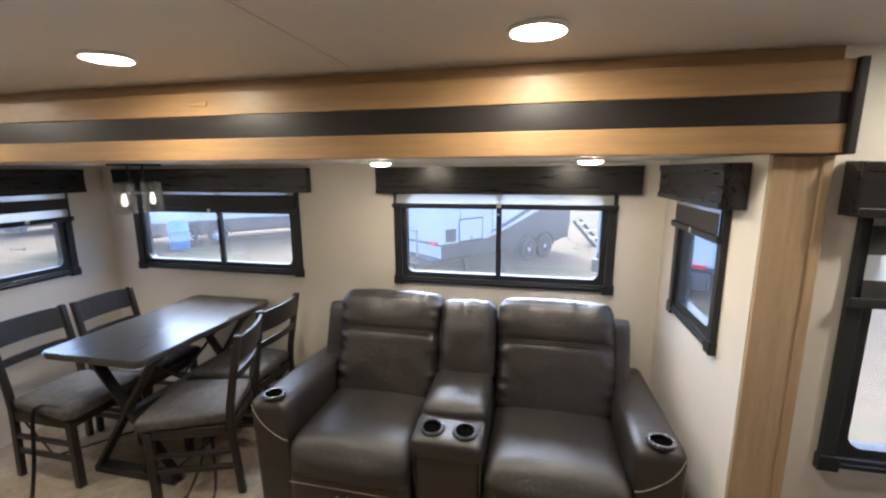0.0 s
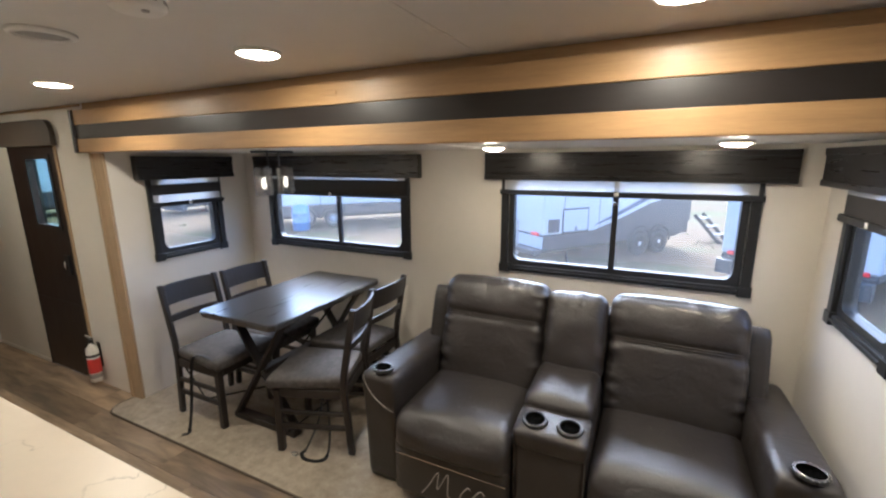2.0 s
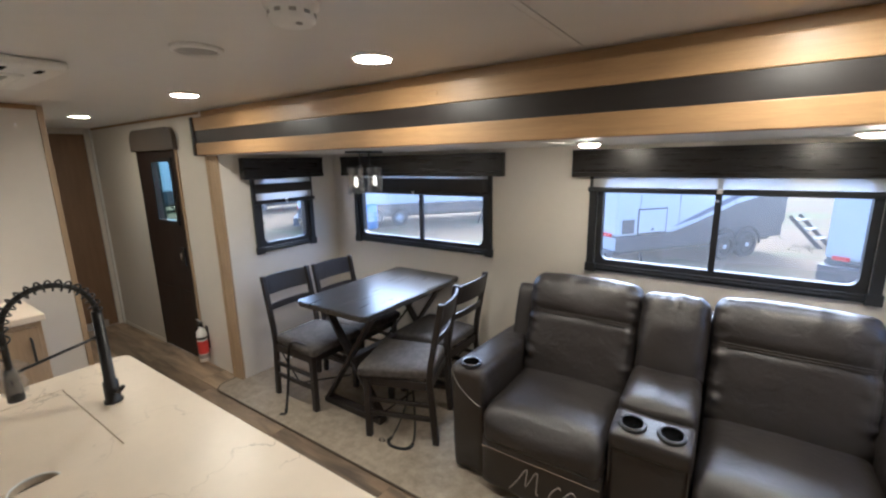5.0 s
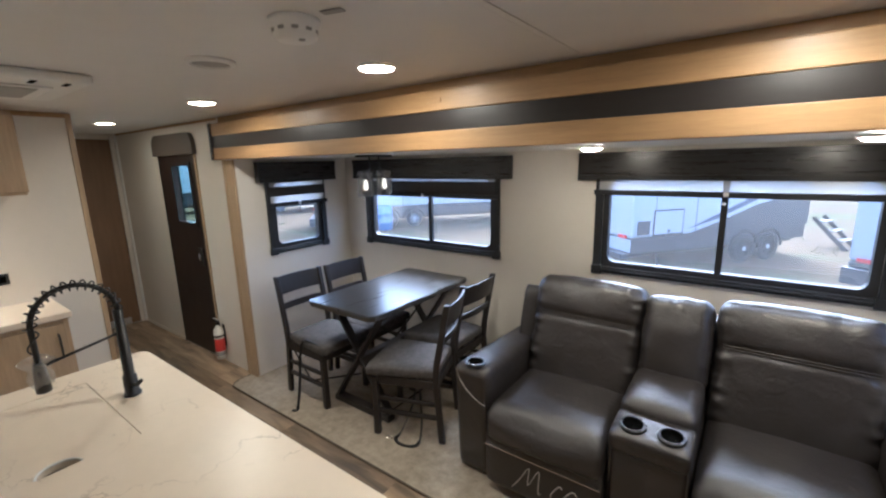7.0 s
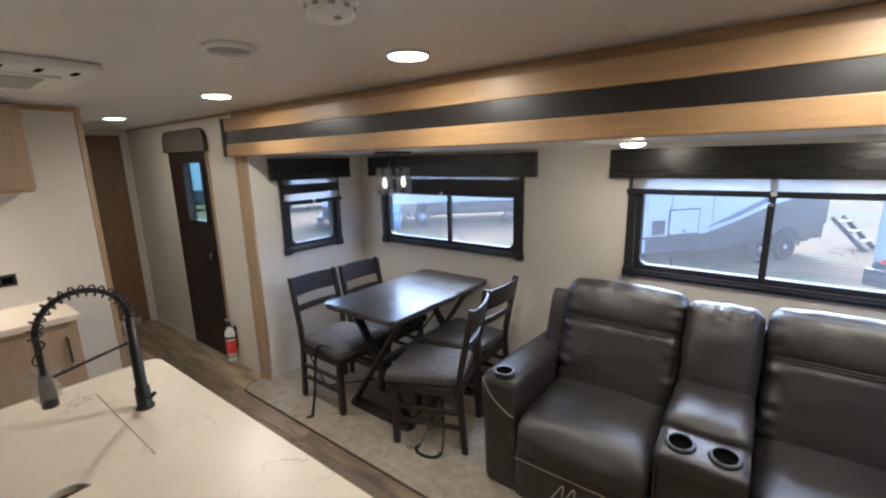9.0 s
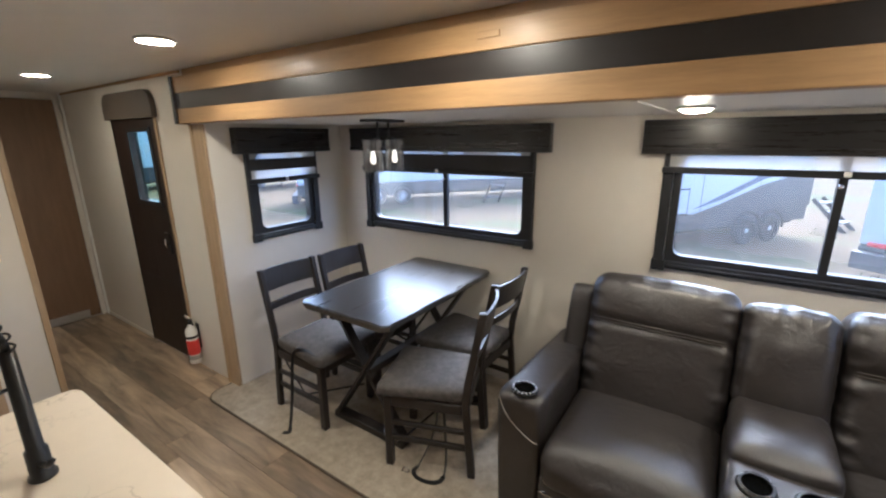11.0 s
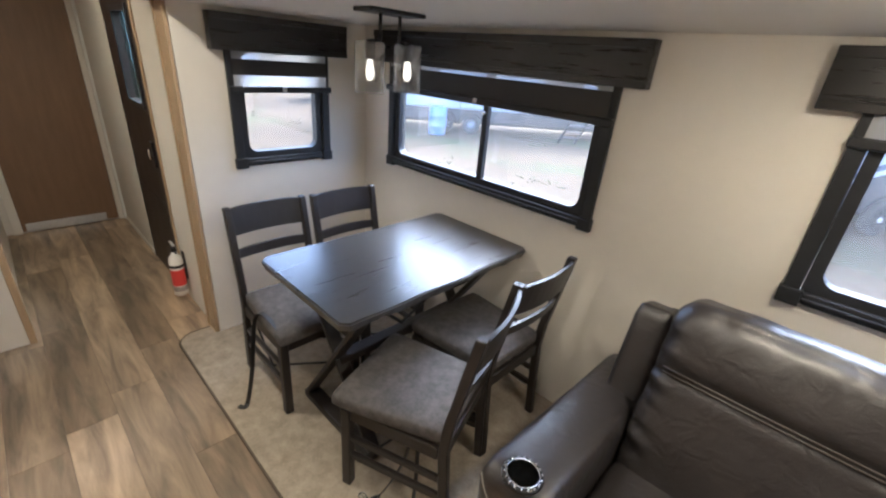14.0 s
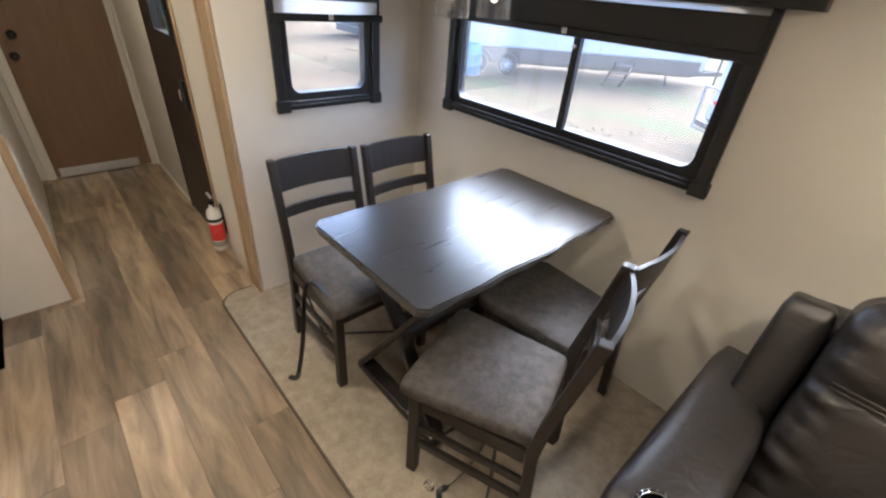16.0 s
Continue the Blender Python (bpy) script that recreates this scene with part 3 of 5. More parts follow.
# pantry partition at the end of the kitchen
def pantry():
    t = thing("pantry_partition", "white partition panel with an oak edge", "partition", kind="structure")
    part("panel", box((-3.60, REAR, 0.0), (-3.53, 0.668, CEIL - 0.001)), M_WALL, t)
    part("edge_board", box((-3.602, 0.6685, 0.0), (-3.52, 0.70, CEIL - 0.001), 0.003), M_OAKV, t, "oak edge board")
    part("top_trim", box((-3.5295, REAR, CEIL - 0.03), (-3.515, 0.668, CEIL - 0.001), 0.003), M_OAK, t)
    part("side_panel", box((-5.34, 0.63, 0.0), (-3.605, 0.665, CEIL - 0.001)), M_WALL, t)


pantry()


# ---- furniture ----
def chair(m, label):
    """A dining chair that faces local +x."""
    t = thing("dining_chair", label, "chair", m, "dining chairs at the table")
    for s in (-1, 1):
        part("leg", bar((0.195, s * 0.19, 0.0), (0.195, s * 0.19, 0.40), 0.038, 0.038), M_CHAIR, t)
        y = s * 0.19
        bm = bmesh.new()
        prof = [(-0.235, 0), (-0.205, 0.40), (-0.215, 0.52), (-0.285, 0.895)]
        ring_ = []
        for x, z in prof:
            ring_.append([bm.verts.new((x + dx, y + dy, z)) for dx, dy in ((-0.018, -0.015), (0.018, -0.015), (0.018, 0.015), (-0.018, 0.015))])
        for a, b in zip(ring_, ring_[1:]):
            for k in range(4):
                bm.faces.new((a[k], a[(k + 1) % 4], b[(k + 1) % 4], b[k]))
        bm.faces.new(ring_[0][::-1])
        bm.faces.new(ring_[-1])
        bmesh.ops.recalc_face_normals(bm, faces=bm.faces)
        bmesh.ops.bevel(bm, geom=bm.edges[:], offset=0.003, segments=1, affect="EDGES")
        part("back_post", bm, M_CHAIR, t)
        part("side_rail", box((-0.185, y - 0.011, 0.352), (0.175, y + 0.011, 0.408), 0.003, 1), M_CHAIR, t)
        part("stretcher", bar((-0.205, y, 0.165), (0.18, y, 0.165), 0.02, 0.03), M_CHAIR, t)
        part("stretcher", bar((-0.205, y, 0.255), (0.18, y, 0.255), 0.02, 0.026), M_CHAIR, t)
    part("front_rail", box((0.184, -0.17, 0.352), (0.206, 0.17, 0.408), 0.003, 1), M_CHAIR, t)
    part("back_rail", box((-0.214, -0.174, 0.352), (-0.194, 0.174, 0.408), 0.003, 1), M_CHAIR, t)
    part("brace", rod([(-0.19, -0.165, 0.34), (0.0, -0.165, 0.14), (0.17, 0.165, 0.10)], 0.006, 6), M_BLACK, t, "thin black folding brace")
    for z0, z1, x0, deep in ((0.755, 0.888, -0.272, 0.022), (0.645, 0.69, -0.245, 0.018)):
        bm = bmesh.new()
        cols = []
        for k in range(9):
            u = -1 + k / 4
            yy, off = u * 0.176, -deep * (1 - u * u)
            lean = (z1 - z0) * 0.18
            cols.append([bm.verts.new((x0 + off + lx - (lean if top else 0), yy, z1 - (0.004 if k in (0, 8) else 0) if top else z0)) for lx, top in ((-0.007, 0), (0.007, 0), (0.007, 1), (-0.007, 1))])
        for a, b in zip(cols, cols[1:]):
            for k in range(4):
                bm.faces.new((a[k], a[(k + 1) % 4], b[(k + 1) % 4], b[k]))
        bm.faces.new(cols[0][::-1])
        bm.faces.new(cols[-1])
        bmesh.ops.recalc_face_normals(bm, faces=bm.faces)
        part("top_rail" if z0 > 0.7 else "lower_rail", bm, M_CHAIR, t)
    seat = turned(pillow((0.455, 0.42, 0.07), 0.026, (0.0, 0.0, 0.012), 10), Matrix.Translation((0.02, 0, 0.445)))
    for v in seat.verts:
        v.co.y *= 1 + 0.09 * (v.co.x / 0.22)
    part("seat", seat, M_FABRIC, t, "grey fabric seat pad", True)
    return t


def strap(name, path, label, w=0.022):
    """A flat webbing strap along points, wide along y."""
    bm = bmesh.new()
    pts = smooth_path(path)
    rows = []
    for i, p in enumerate(pts):
        d = (pts[min(i + 1, len(pts) - 1)] - pts[max(i - 1, 0)]).normalized()
        side = d.cross(Vector((0.25, 0.1, 1)) if abs(d.z) < 0.75 else Vector((1, 0.2, 0))).normalized() * w / 2
        nrm = d.cross(side).normalized() * 0.0016
        rows.append([bm.verts.new(p + a * side + b * nrm) for a, b in ((-1, -1), (1, -1), (1, 1), (-1, 1))])
    for a, b in zip(rows, rows[1:]):
        for k in range(4):
            bm.faces.new((a[k], a[(k + 1) % 4], b[(k + 1) % 4], b[k]))
    bm.faces.new(rows[0][::-1])
    bm.faces.new(rows[-1])
    bmesh.ops.recalc_face_normals(bm, faces=bm.faces)
    return tagged(part(name, bm, M_BLACK), label, "strap")


c1 = chair(pose(-2.355, 1.686, 0.012), "black-stained wooden dining chair with a grey fabric seat")
copy_thing(c1, pose(-2.335, 2.122, 0.012))
copy_thing(c1, pose(-1.617, 2.215, 0.012, 0, 0, 180))
c4 = copy_thing(c1, pose(-1.541, 1.748, 0.012, 0, 0, 200))
c4["label"] = "black-stained wooden dining chair turned askew, grey fabric seat"


def dining_table():
    t = thing("dining_table", "black-stained wooden trestle table with a live edge", "table", pose(-1.935, 1.998, 0.012))
    hx, hy, zt = 0.318, 0.530, 0.795
    pts = []
    n = 28
    for k in range(n + 1):
        y = -hy + 0.03 + (2 * hy - 0.06) * k / n
        pts.append((hx + 0.013 * noise.noise(Vector((y * 7, 1.3, 0))), y))
    pts += [(hx - 0.03, hy), (-hx + 0.03, hy)]
    for k in range(n + 1):
        y = hy - 0.03 - (2 * hy - 0.06) * k / n
        pts.append((-hx + 0.008 * noise.noise(Vector((y * 7, 5.3, 0))), y))
    pts += [(-hx + 0.03, -hy), (hx - 0.03, -hy)]
    bm = outline(pts, zt - 0.038, zt)
    bmesh.ops.bevel(bm, geom=[e for e in bm.edges if abs(e.verts[0].co.z - e.verts[1].co.z) < 1e-6 and e.verts[0].co.z > zt - 0.01], offset=0.006, segments=2, affect="EDGES")
    for v in bm.verts:
        if v.co.z < zt - 0.02:
            v.co.x *= 0.965
            v.co.y *= 0.985
            v.co.x += 0.014 * noise.noise(v.co * 14)
    part("tabletop", bm, M_TABLE, t, "black-stained top with a wavy live edge")
    for y in (-0.36, 0.36):
        part("foot", box((-0.27, y - 0.035, 0.0), (0.27, y + 0.035, 0.045), 0.008), M_CHAIR, t)
        part("leg", bar((-0.245, y - 0.011, 0.04), (0.235, y - 0.011, 0.735), 0.02, 0.06, up=(0, 1, 0)), M_CHAIR, t)
        part("leg", bar((0.245, y + 0.011, 0.04), (-0.235, y + 0.011, 0.735), 0.02, 0.06, up=(0, 1, 0)), M_CHAIR, t)
        part("top_bearer", box((-0.255, y - 0.03, 0.715), (0.255, y + 0.03, 0.751), 0.004), M_CHAIR, t)
    part("stretcher", box((-0.03, -0.36, 0.36), (0.03, 0.36, 0.40), 0.004), M_CHAIR, t)
    part("brace", rod([(-0.10, -0.30, 0.70), (0.0, 0.0, 0.42)], 0.008, 6), M_BLACK, t)
    part("brace", rod([(0.10, 0.30, 0.70), (0.0, 0.0, 0.42)], 0.008, 6), M_BLACK, t)


dining_table()
strap("chair_strap", [(-2.163, 1.489, 0.485), (-2.293, 1.484, 0.497), (-2.333, 1.469, 0.49), (-2.348, 1.449, 0.42), (-2.338, 1.414, 0.2), (-2.323, 1.374, 0.05), (-2.308, 1.349, 0.02), (-2.338, 1.329, 0.016)], "black webbing strap hanging from a chair")
strap("tie_down_strap", [(-1.446, 1.638, 0.37), (-1.451, 1.623, 0.25), (-1.476, 1.583, 0.13), (-1.506, 1.543, 0.04), (-1.521, 1.518, 0.016), (-1.476, 1.493, 0.015), (-1.396, 1.508, 0.016), (-1.361, 1.553, 0.03), (-1.376, 1.603, 0.12), (-1.406, 1.638, 0.26), (-1.426, 1.653, 0.37)], "black webbing strap looped on the carpet")
buckle = thing("strap_buckle", "small chrome strap buckle on the carpet", "buckle", pose(-1.56, 1.50, 0.0125))
part("ring", rod(smooth_path([(-0.016, -0.01, 0.003), (0.016, -0.01, 0.003), (0.016, 0.012, 0.003), (-0.016, 0.012, 0.003), (-0.016, -0.01, 0.003)], 4), 0.003, 6), M_CHROME, buckle, smooth=True)
part("bar", rod([(-0.016, 0.001, 0.004), (0.016, 0.001, 0.004)], 0.0025, 6), M_CHROME, buckle)


def sofa():
    t = thing("reclining_sofa", "taupe leather two-seat recliner with a cup holder console", "sofa", pose(0.052, 0.05, 0.012) @ Matrix.Diagonal((1.015, 1, 1, 1)))
    part("base", box((-1.08, 1.52, 0.02), (0.76, 2.40, 0.30), 0.02), M_LEATHER, t)
    part("back_shell", turned(pillow((1.64, 0.14, 0.56), 0.05), pose(-0.16, 2.37, 0.58, 8)), M_LEATHER, t, smooth=True)
    for x in (-1.005, 0.69):
        a = turned(pillow((0.205, 0.86, 0.64), 0.036, (0.004, 0.0, 0.012)), Matrix.Translation((x, 1.905, 0.32)))
        for v in a.verts:
            v.co.z -= max(0, v.co.z - 0.35) * 0.16 * (v.co.y - 1.475) / 0.86
            if v.co.y < 1.56:
                v.co.y += 0.05 * (0.6 - v.co.z)
        arm = part("arm", a, M_LEATHER, t, smooth=True)
        cx = x + 0.006
        cup_holder((cx, 1.528, 0.648), arm)
        s = 1 if x < 0 else -1
        part("stitching", rod(smooth_path([(x - s * 0.085, 1.4775, 0.615), (x - s * 0.065, 1.4760, 0.565), (x - s * 0.03, 1.4775, 0.515), (x + s * 0.02, 1.4795, 0.475), (x + s * 0.06, 1.4805, 0.452), (x + s * 0.085, 1.4845, 0.445)], 4), 0.0022, 5), M_THREAD, arm)
    for x0, x1 in ((-0.90, -0.31), (0.008, 0.60)):
        xm, w = (x0 + x1) / 2, x1 - x0
        c = turned(pillow((w - 0.004, 0.62, 0.20), 0.06, (0.0, 0.02, 0.022), 14, 0.004, xm), Matrix.Translation((xm, 1.735, 0.385)))
        for v in c.verts:
            if v.co.y < 1.50:
                v.co.z -= (1.50 - v.co.y) * 0.6 * max(0, (v.co.z - 0.33) / 0.15)
        part("seat_cushion", c, M_LEATHER, t, smooth=True)
        fp = turned(pillow((w - 0.006, 0.07, 0.30), 0.03, (0, 0.008, 0), 10), Matrix.Translation((xm, 1.475, 0.19)))
        foot = part("footrest", fp, M_LEATHER, t, smooth=True)
        # Chrome strip added in place of the glint along the footrest crease.
        part("seam", box((x0 + 0.01, 1.433, 0.268), (x1 - 0.01, 1.444, 0.272)), M_CHROME, foot)
        # back cushion with a sewn crease below the head roll
        lean = -17
        m = pose(xm, 2.095, 0.692, lean)
        bc = pillow((w - 0.004, 0.21, 0.645), 0.062, (0.004, 0.020, 0.010), 44, 0.004, xm + 3)
        crease = 0.102
        for v in bc.verts:
            if v.co.y < 0:
                d = abs(v.co.z - crease)
                v.co.y += 0.011 * math.exp(-(d / 0.022) ** 2)
                if v.co.z > crease:
                    v.co.y -= 0.012 * math.sin(min(1, (v.co.z - crease) / 0.2) * math.pi)
                edge = max(0.0, abs(v.co.x) - w * 0.36) / (w * 0.14)
                v.co.y += 0.030 * edge * noise.noise(Vector((v.co.x * 5 + v.co.z * 8, xm, v.co.z * 30)))
                pull = max(0.0, v.co.z - 0.20) / 0.12
                v.co.y += 0.010 * pull * noise.noise(Vector((v.co.x * 26, xm + 2, v.co.z * 6)))
                v.co.y += 0.004 * noise.noise(Vector((v.co.x * 5, xm, v.co.z * 5)))
        back = part("back_cushion", turned(bc, m), M_LEATHER, t, smooth=True)
        for dz, r_ in ((0.006, 0.0034), (-0.007, 0.003)):
            pts = [m @ Vector((u * (w / 2 - 0.035), -0.116 - 0.008 * (1 - u * u), crease + dz)) for u in (-1, -0.6, -0.2, 0.2, 0.6, 1)]
            part("seam", rod(pts, r_, 6), M_SEAM, back, smooth=True)
    for x in (-0.968, 0.635):
        part("wing", turned(pillow((0.115, 0.14, 0.42), 0.026, (0.004, 0, 0), 8), pose(x, 2.18, 0.70, -17)), M_LEATHER, t, smooth=True)
    # console between the seats
    xm = -0.152
    body = turned(pillow((0.312, 0.66, 0.50), 0.035, (0, 0.004, 0.0), 10), Matrix.Translation((xm, 1.805, 0.28)))
    con = part("console", body, M_LEATHER, t, smooth=True)
    part("console_top", turned(pillow((0.308, 0.20, 0.10), 0.03, n=8), pose(xm, 1.55, 0.530, 8)), M_LEATHER, t, smooth=True)
    lid = turned(pillow((0.306, 0.36, 0.115), 0.045, (0, 0.006, 0.018), 12, 0.004, 2), pose(xm, 1.80, 0.585, 4))
    part("console_lid", lid, M_LEATHER, t, smooth=True)
    for sx in (-0.146, 0.146):
        edge = [(xm + sx, 1.488, 0.30), (xm + sx, 1.478, 0.46), (xm + sx, 1.482, 0.53), (xm + sx, 1.50, 0.556), (xm + sx, 1.60, 0.577)]
        part("piping", rod(smooth_path(edge, 4), 0.0035, 6), M_PIPING, con, "grey leather piping", True)
    cup_holder((xm - 0.072, 1.528, 0.580), con, 8)
    cup_holder((xm + 0.074, 1.528, 0.580), con, 8)
    mid = pillow((0.305, 0.19, 0.44), 0.055, (0.0, 0.032, 0.006), 34, 0.006, 11)
    for v in mid.verts:
        top, side = max(0.0, v.co.z - 0.13) / 0.09, max(0.0, abs(v.co.x) - 0.10) / 0.05
        if v.co.y < 0.03:
            v.co.y += 0.014 * min(top, 1.2) * noise.noise(Vector((v.co.x * 34, 4.0, v.co.z * 9)))
            v.co.y += 0.012 * min(side, 1.2) * noise.noise(Vector((v.co.x * 8, 7.0, v.co.z * 30)))
        v.co.z += 0.010 * min(top, 1.3) * noise.noise(Vector((v.co.x * 22, v.co.y * 12, 3.0)))
    mid = turned(mid, pose(xm, 2.085, 0.775, -17))
    part("centre_back_pillow", mid, M_LEATHER, t, "gathered leather pillow", True)


def cup_holder(at, parent, tilt=0):
    m = pose(*at, tilt)
    rim = lathe([(0.041, -0.004), (0.041, 0.008), (0.044, 0.011), (0.051, 0.009), (0.055, 0.0), (0.052, -0.004)], 28, m, False)
    c = part("cup_holder", rim, M_CUPRIM, parent, "dark metal cup holder", True)
    part("lip", lathe([(0.0405, 0.006), (0.0415, 0.0112), (0.0435, 0.0118), (0.044, 0.0108)], 28, m, False), M_CUPRIM if tilt else M_CHROME, c, "thin chrome lip", True)
    # Shallow dish; the shade of a deep cup is put into its near-black.
    part("cup", lathe([(0.0, -0.002), (0.0395, -0.002), (0.0403, 0.0105)], 28, m, False), M_HOLE, c, "shallow cup with the shade of its depth painted black", True)
    if not tilt:
        for k in range(18):
            a = k * 20
            part("stud", turned(lathe([(0.003, 0), (0.002, 0.002), (0.0, 0.0025)], 8), m @ pose(0.048 * math.cos(radians(a)), 0.048 * math.sin(radians(a)), 0.0095)), M_CHROME, c)


sofa()


def script_mark(x, z):
    """A maker's mark on the footrest, drawn as plain pale strokes."""
    t = thing("footrest_mark", "pale stitched mark on the sofa footrest", "mark", pose(0.05, 0.05, 0.012))
    y = 1.424
    strokes = [[(-0.04, -0.03), (0.0, 0.03), (0.05, 0.115), (0.045, 0.02), (0.10, 0.12), (0.098, 0.01), (0.11, 0.0)], [(0.16, -0.02), (0.165, 0.03), (0.20, 0.085), (0.215, 0.08)], [(0.205, -0.02), (0.22, 0.03), (0.262, 0.088), (0.285, 0.075)]]
    for st in strokes:
        part("stroke", rod(smooth_path([(x + a, y + 0.02 * (0.1 - b), z + b) for a, b in st]), 0.0032, 6), M_THREAD, t)


script_mark(-0.70, 0.125)


# ---- kitchen island ----
def island():
    t = thing("kitchen_island", "oak kitchen island cabinet", "cabinet")
    part("body", box((-1.98, -0.30, 0.07), (-0.56, 0.40, 0.859), 0.003), M_OAKV, t)
    # Shade under the cabinet is put into the near-black of this recess.
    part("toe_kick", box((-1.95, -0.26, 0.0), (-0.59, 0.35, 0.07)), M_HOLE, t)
    for x in (-1.92, -1.475, -1.03):
        d = part("door", box((x, 0.4005, 0.10), (x + 0.43, 0.418, 0.83), 0.004), M_OAKV, t)
        part("handle", rod([(x + 0.39, 0.418, 0.62), (x + 0.39, 0.438, 0.63), (x + 0.39, 0.438, 0.74), (x + 0.39, 0.418, 0.75)], 0.005, 6), M_BLACK, d, "black bar handle", True)


island()


def arc_pts(cx, cy, r, a0, a1, n=6):
    return [(cx + r * math.cos(radians(a0 + (a1 - a0) * k / n)), cy + r * math.sin(radians(a0 + (a1 - a0) * k / n))) for k in range(n + 1)]


def worktop():
    t = thing("worktop", "cream laminate worktop with thin brown veins and a sink cover", "worktop", pose(0, 0, 0.860))
    x0, x1, y0, y1, r = -2.04, -0.515, -0.35, 0.452, 0.04
    cx0, cx1, cy0, cy1 = -1.893, -1.333, -0.22, 0.198
    # slab in four pieces round the sink opening, joined
    bm = outline(arc_pts(x0 + r, y1 - r, r, 180, 90) + [(x1, y1), (x1, cy1), (x0, cy1)], 0.0, 0.037)
    for a, b, c, d in ((x0, cx0, cy0, cy1), (cx1, x1, cy0, cy1), (x0, x1, y0, cy0)):
        box((a, c, 0.0), (b, d, 0.037), bm=bm)
    bmesh.ops.remove_doubles(bm, verts=bm.verts, dist=1e-5)
    part("slab", bm, M_COUNTER, t)
    notch = [(cx0 + 0.003, cy0 + 0.003), (cx1 - 0.001, cy0 + 0.003)] + arc_pts(cx1 - 0.001, 0.0, 0.052, 270, 90, 14) + [(cx1 - 0.001, cy1 - 0.003), (cx0 + 0.003, cy1 - 0.003)]
    part("sink_cover", outline(notch, 0.012, 0.0365), M_COUNTER, t)
    rimp = [(x, y) for x, y in arc_pts(cx1 - 0.001, 0.0, 0.0515, 268, 92, 14)]
    part("notch_rim", rod([(x, y, 0.034) for x, y in rimp], 0.004, 6), M_WHITE, t, smooth=True)
    # No basin: a thin near-black slab stands in for the shade below the notch.
    part("sink", box((cx0 + 0.01, cy0 + 0.01, 0.001), (cx1 - 0.002, cy1 - 0.01, 0.010)), M_HOLE, t, "thin black sheet for the shaded sink below the cover")


worktop()


def faucet():
    t = thing("kitchen_faucet", "matte black spring-neck kitchen faucet with plastic wrap", "faucet", pose(-1.635, 0.272, 0.8975))
    part("base", lathe([(0.028, 0), (0.028, 0.008), (0.023, 0.014), (0.022, 0.075), (0.017, 0.082), (0.015, 0.33), (0.0, 0.332)], 20), M_BLACK, t, smooth=True)
    part("lever", rod([(0.02, 0, 0.045), (0.05, 0.005, 0.05), (0.08, 0.01, 0.075)], 0.007, 8), M_BLACK, t, smooth=True)
    neck = [Vector((0, 0, 0.33))]
    for k in range(1, 25):
        a = math.pi * k / 24
        neck.append(Vector((0, -0.113 + 0.113 * math.cos(a), 0.33 + 0.115 * math.sin(a))))
    neck += [Vector((0, -0.226, 0.30)), Vector((0, -0.226, 0.22))]
    part("neck", rod(neck, 0.0085, 10), M_BLACK, t, smooth=True)
    coil = []
    for i in range(len(neck) * 8 - 8):
        u = i / 8
        a, b = neck[int(u)], neck[min(int(u) + 1, len(neck) - 1)]
        p = a.lerp(b, u % 1)
        d = (b - a).normalized() if (b - a).length > 1e-6 else Vector((0, 0, -1))
        n1 = Vector((1, 0, 0))
        n2 = d.cross(n1)
        w = i * math.tau / 12.5
        coil.append(p + 0.0165 * (math.cos(w) * n1 + math.sin(w) * n2))
    part("spring", rod(coil, 0.0028, 5), M_BLACK, t, smooth=True)
    part("spray_head", lathe([(0.012, 0.22), (0.016, 0.20), (0.020, 0.15), (0.020, 0.12), (0.016, 0.118), (0.0, 0.118)][::-1], 18, pose(0, -0.226, 0)), M_BLACK, t, smooth=True)
    part("holder_arm", rod([(0, 0, 0.245), (0, -0.21, 0.205)], 0.005, 8), M_BLACK, t, smooth=True)
    film = lathe([(0.024, 0.14), (0.034, 0.17), (0.028, 0.20), (0.045, 0.225), (0.040, 0.23)], 20, pose(0, -0.226, 0))
    for v in film.verts:
        v.co += 0.012 * noise.noise_vector(v.co * 45)
    part("plastic_wrap", film, M_FILM, t, "crumpled clear plastic wrap", True)


faucet()


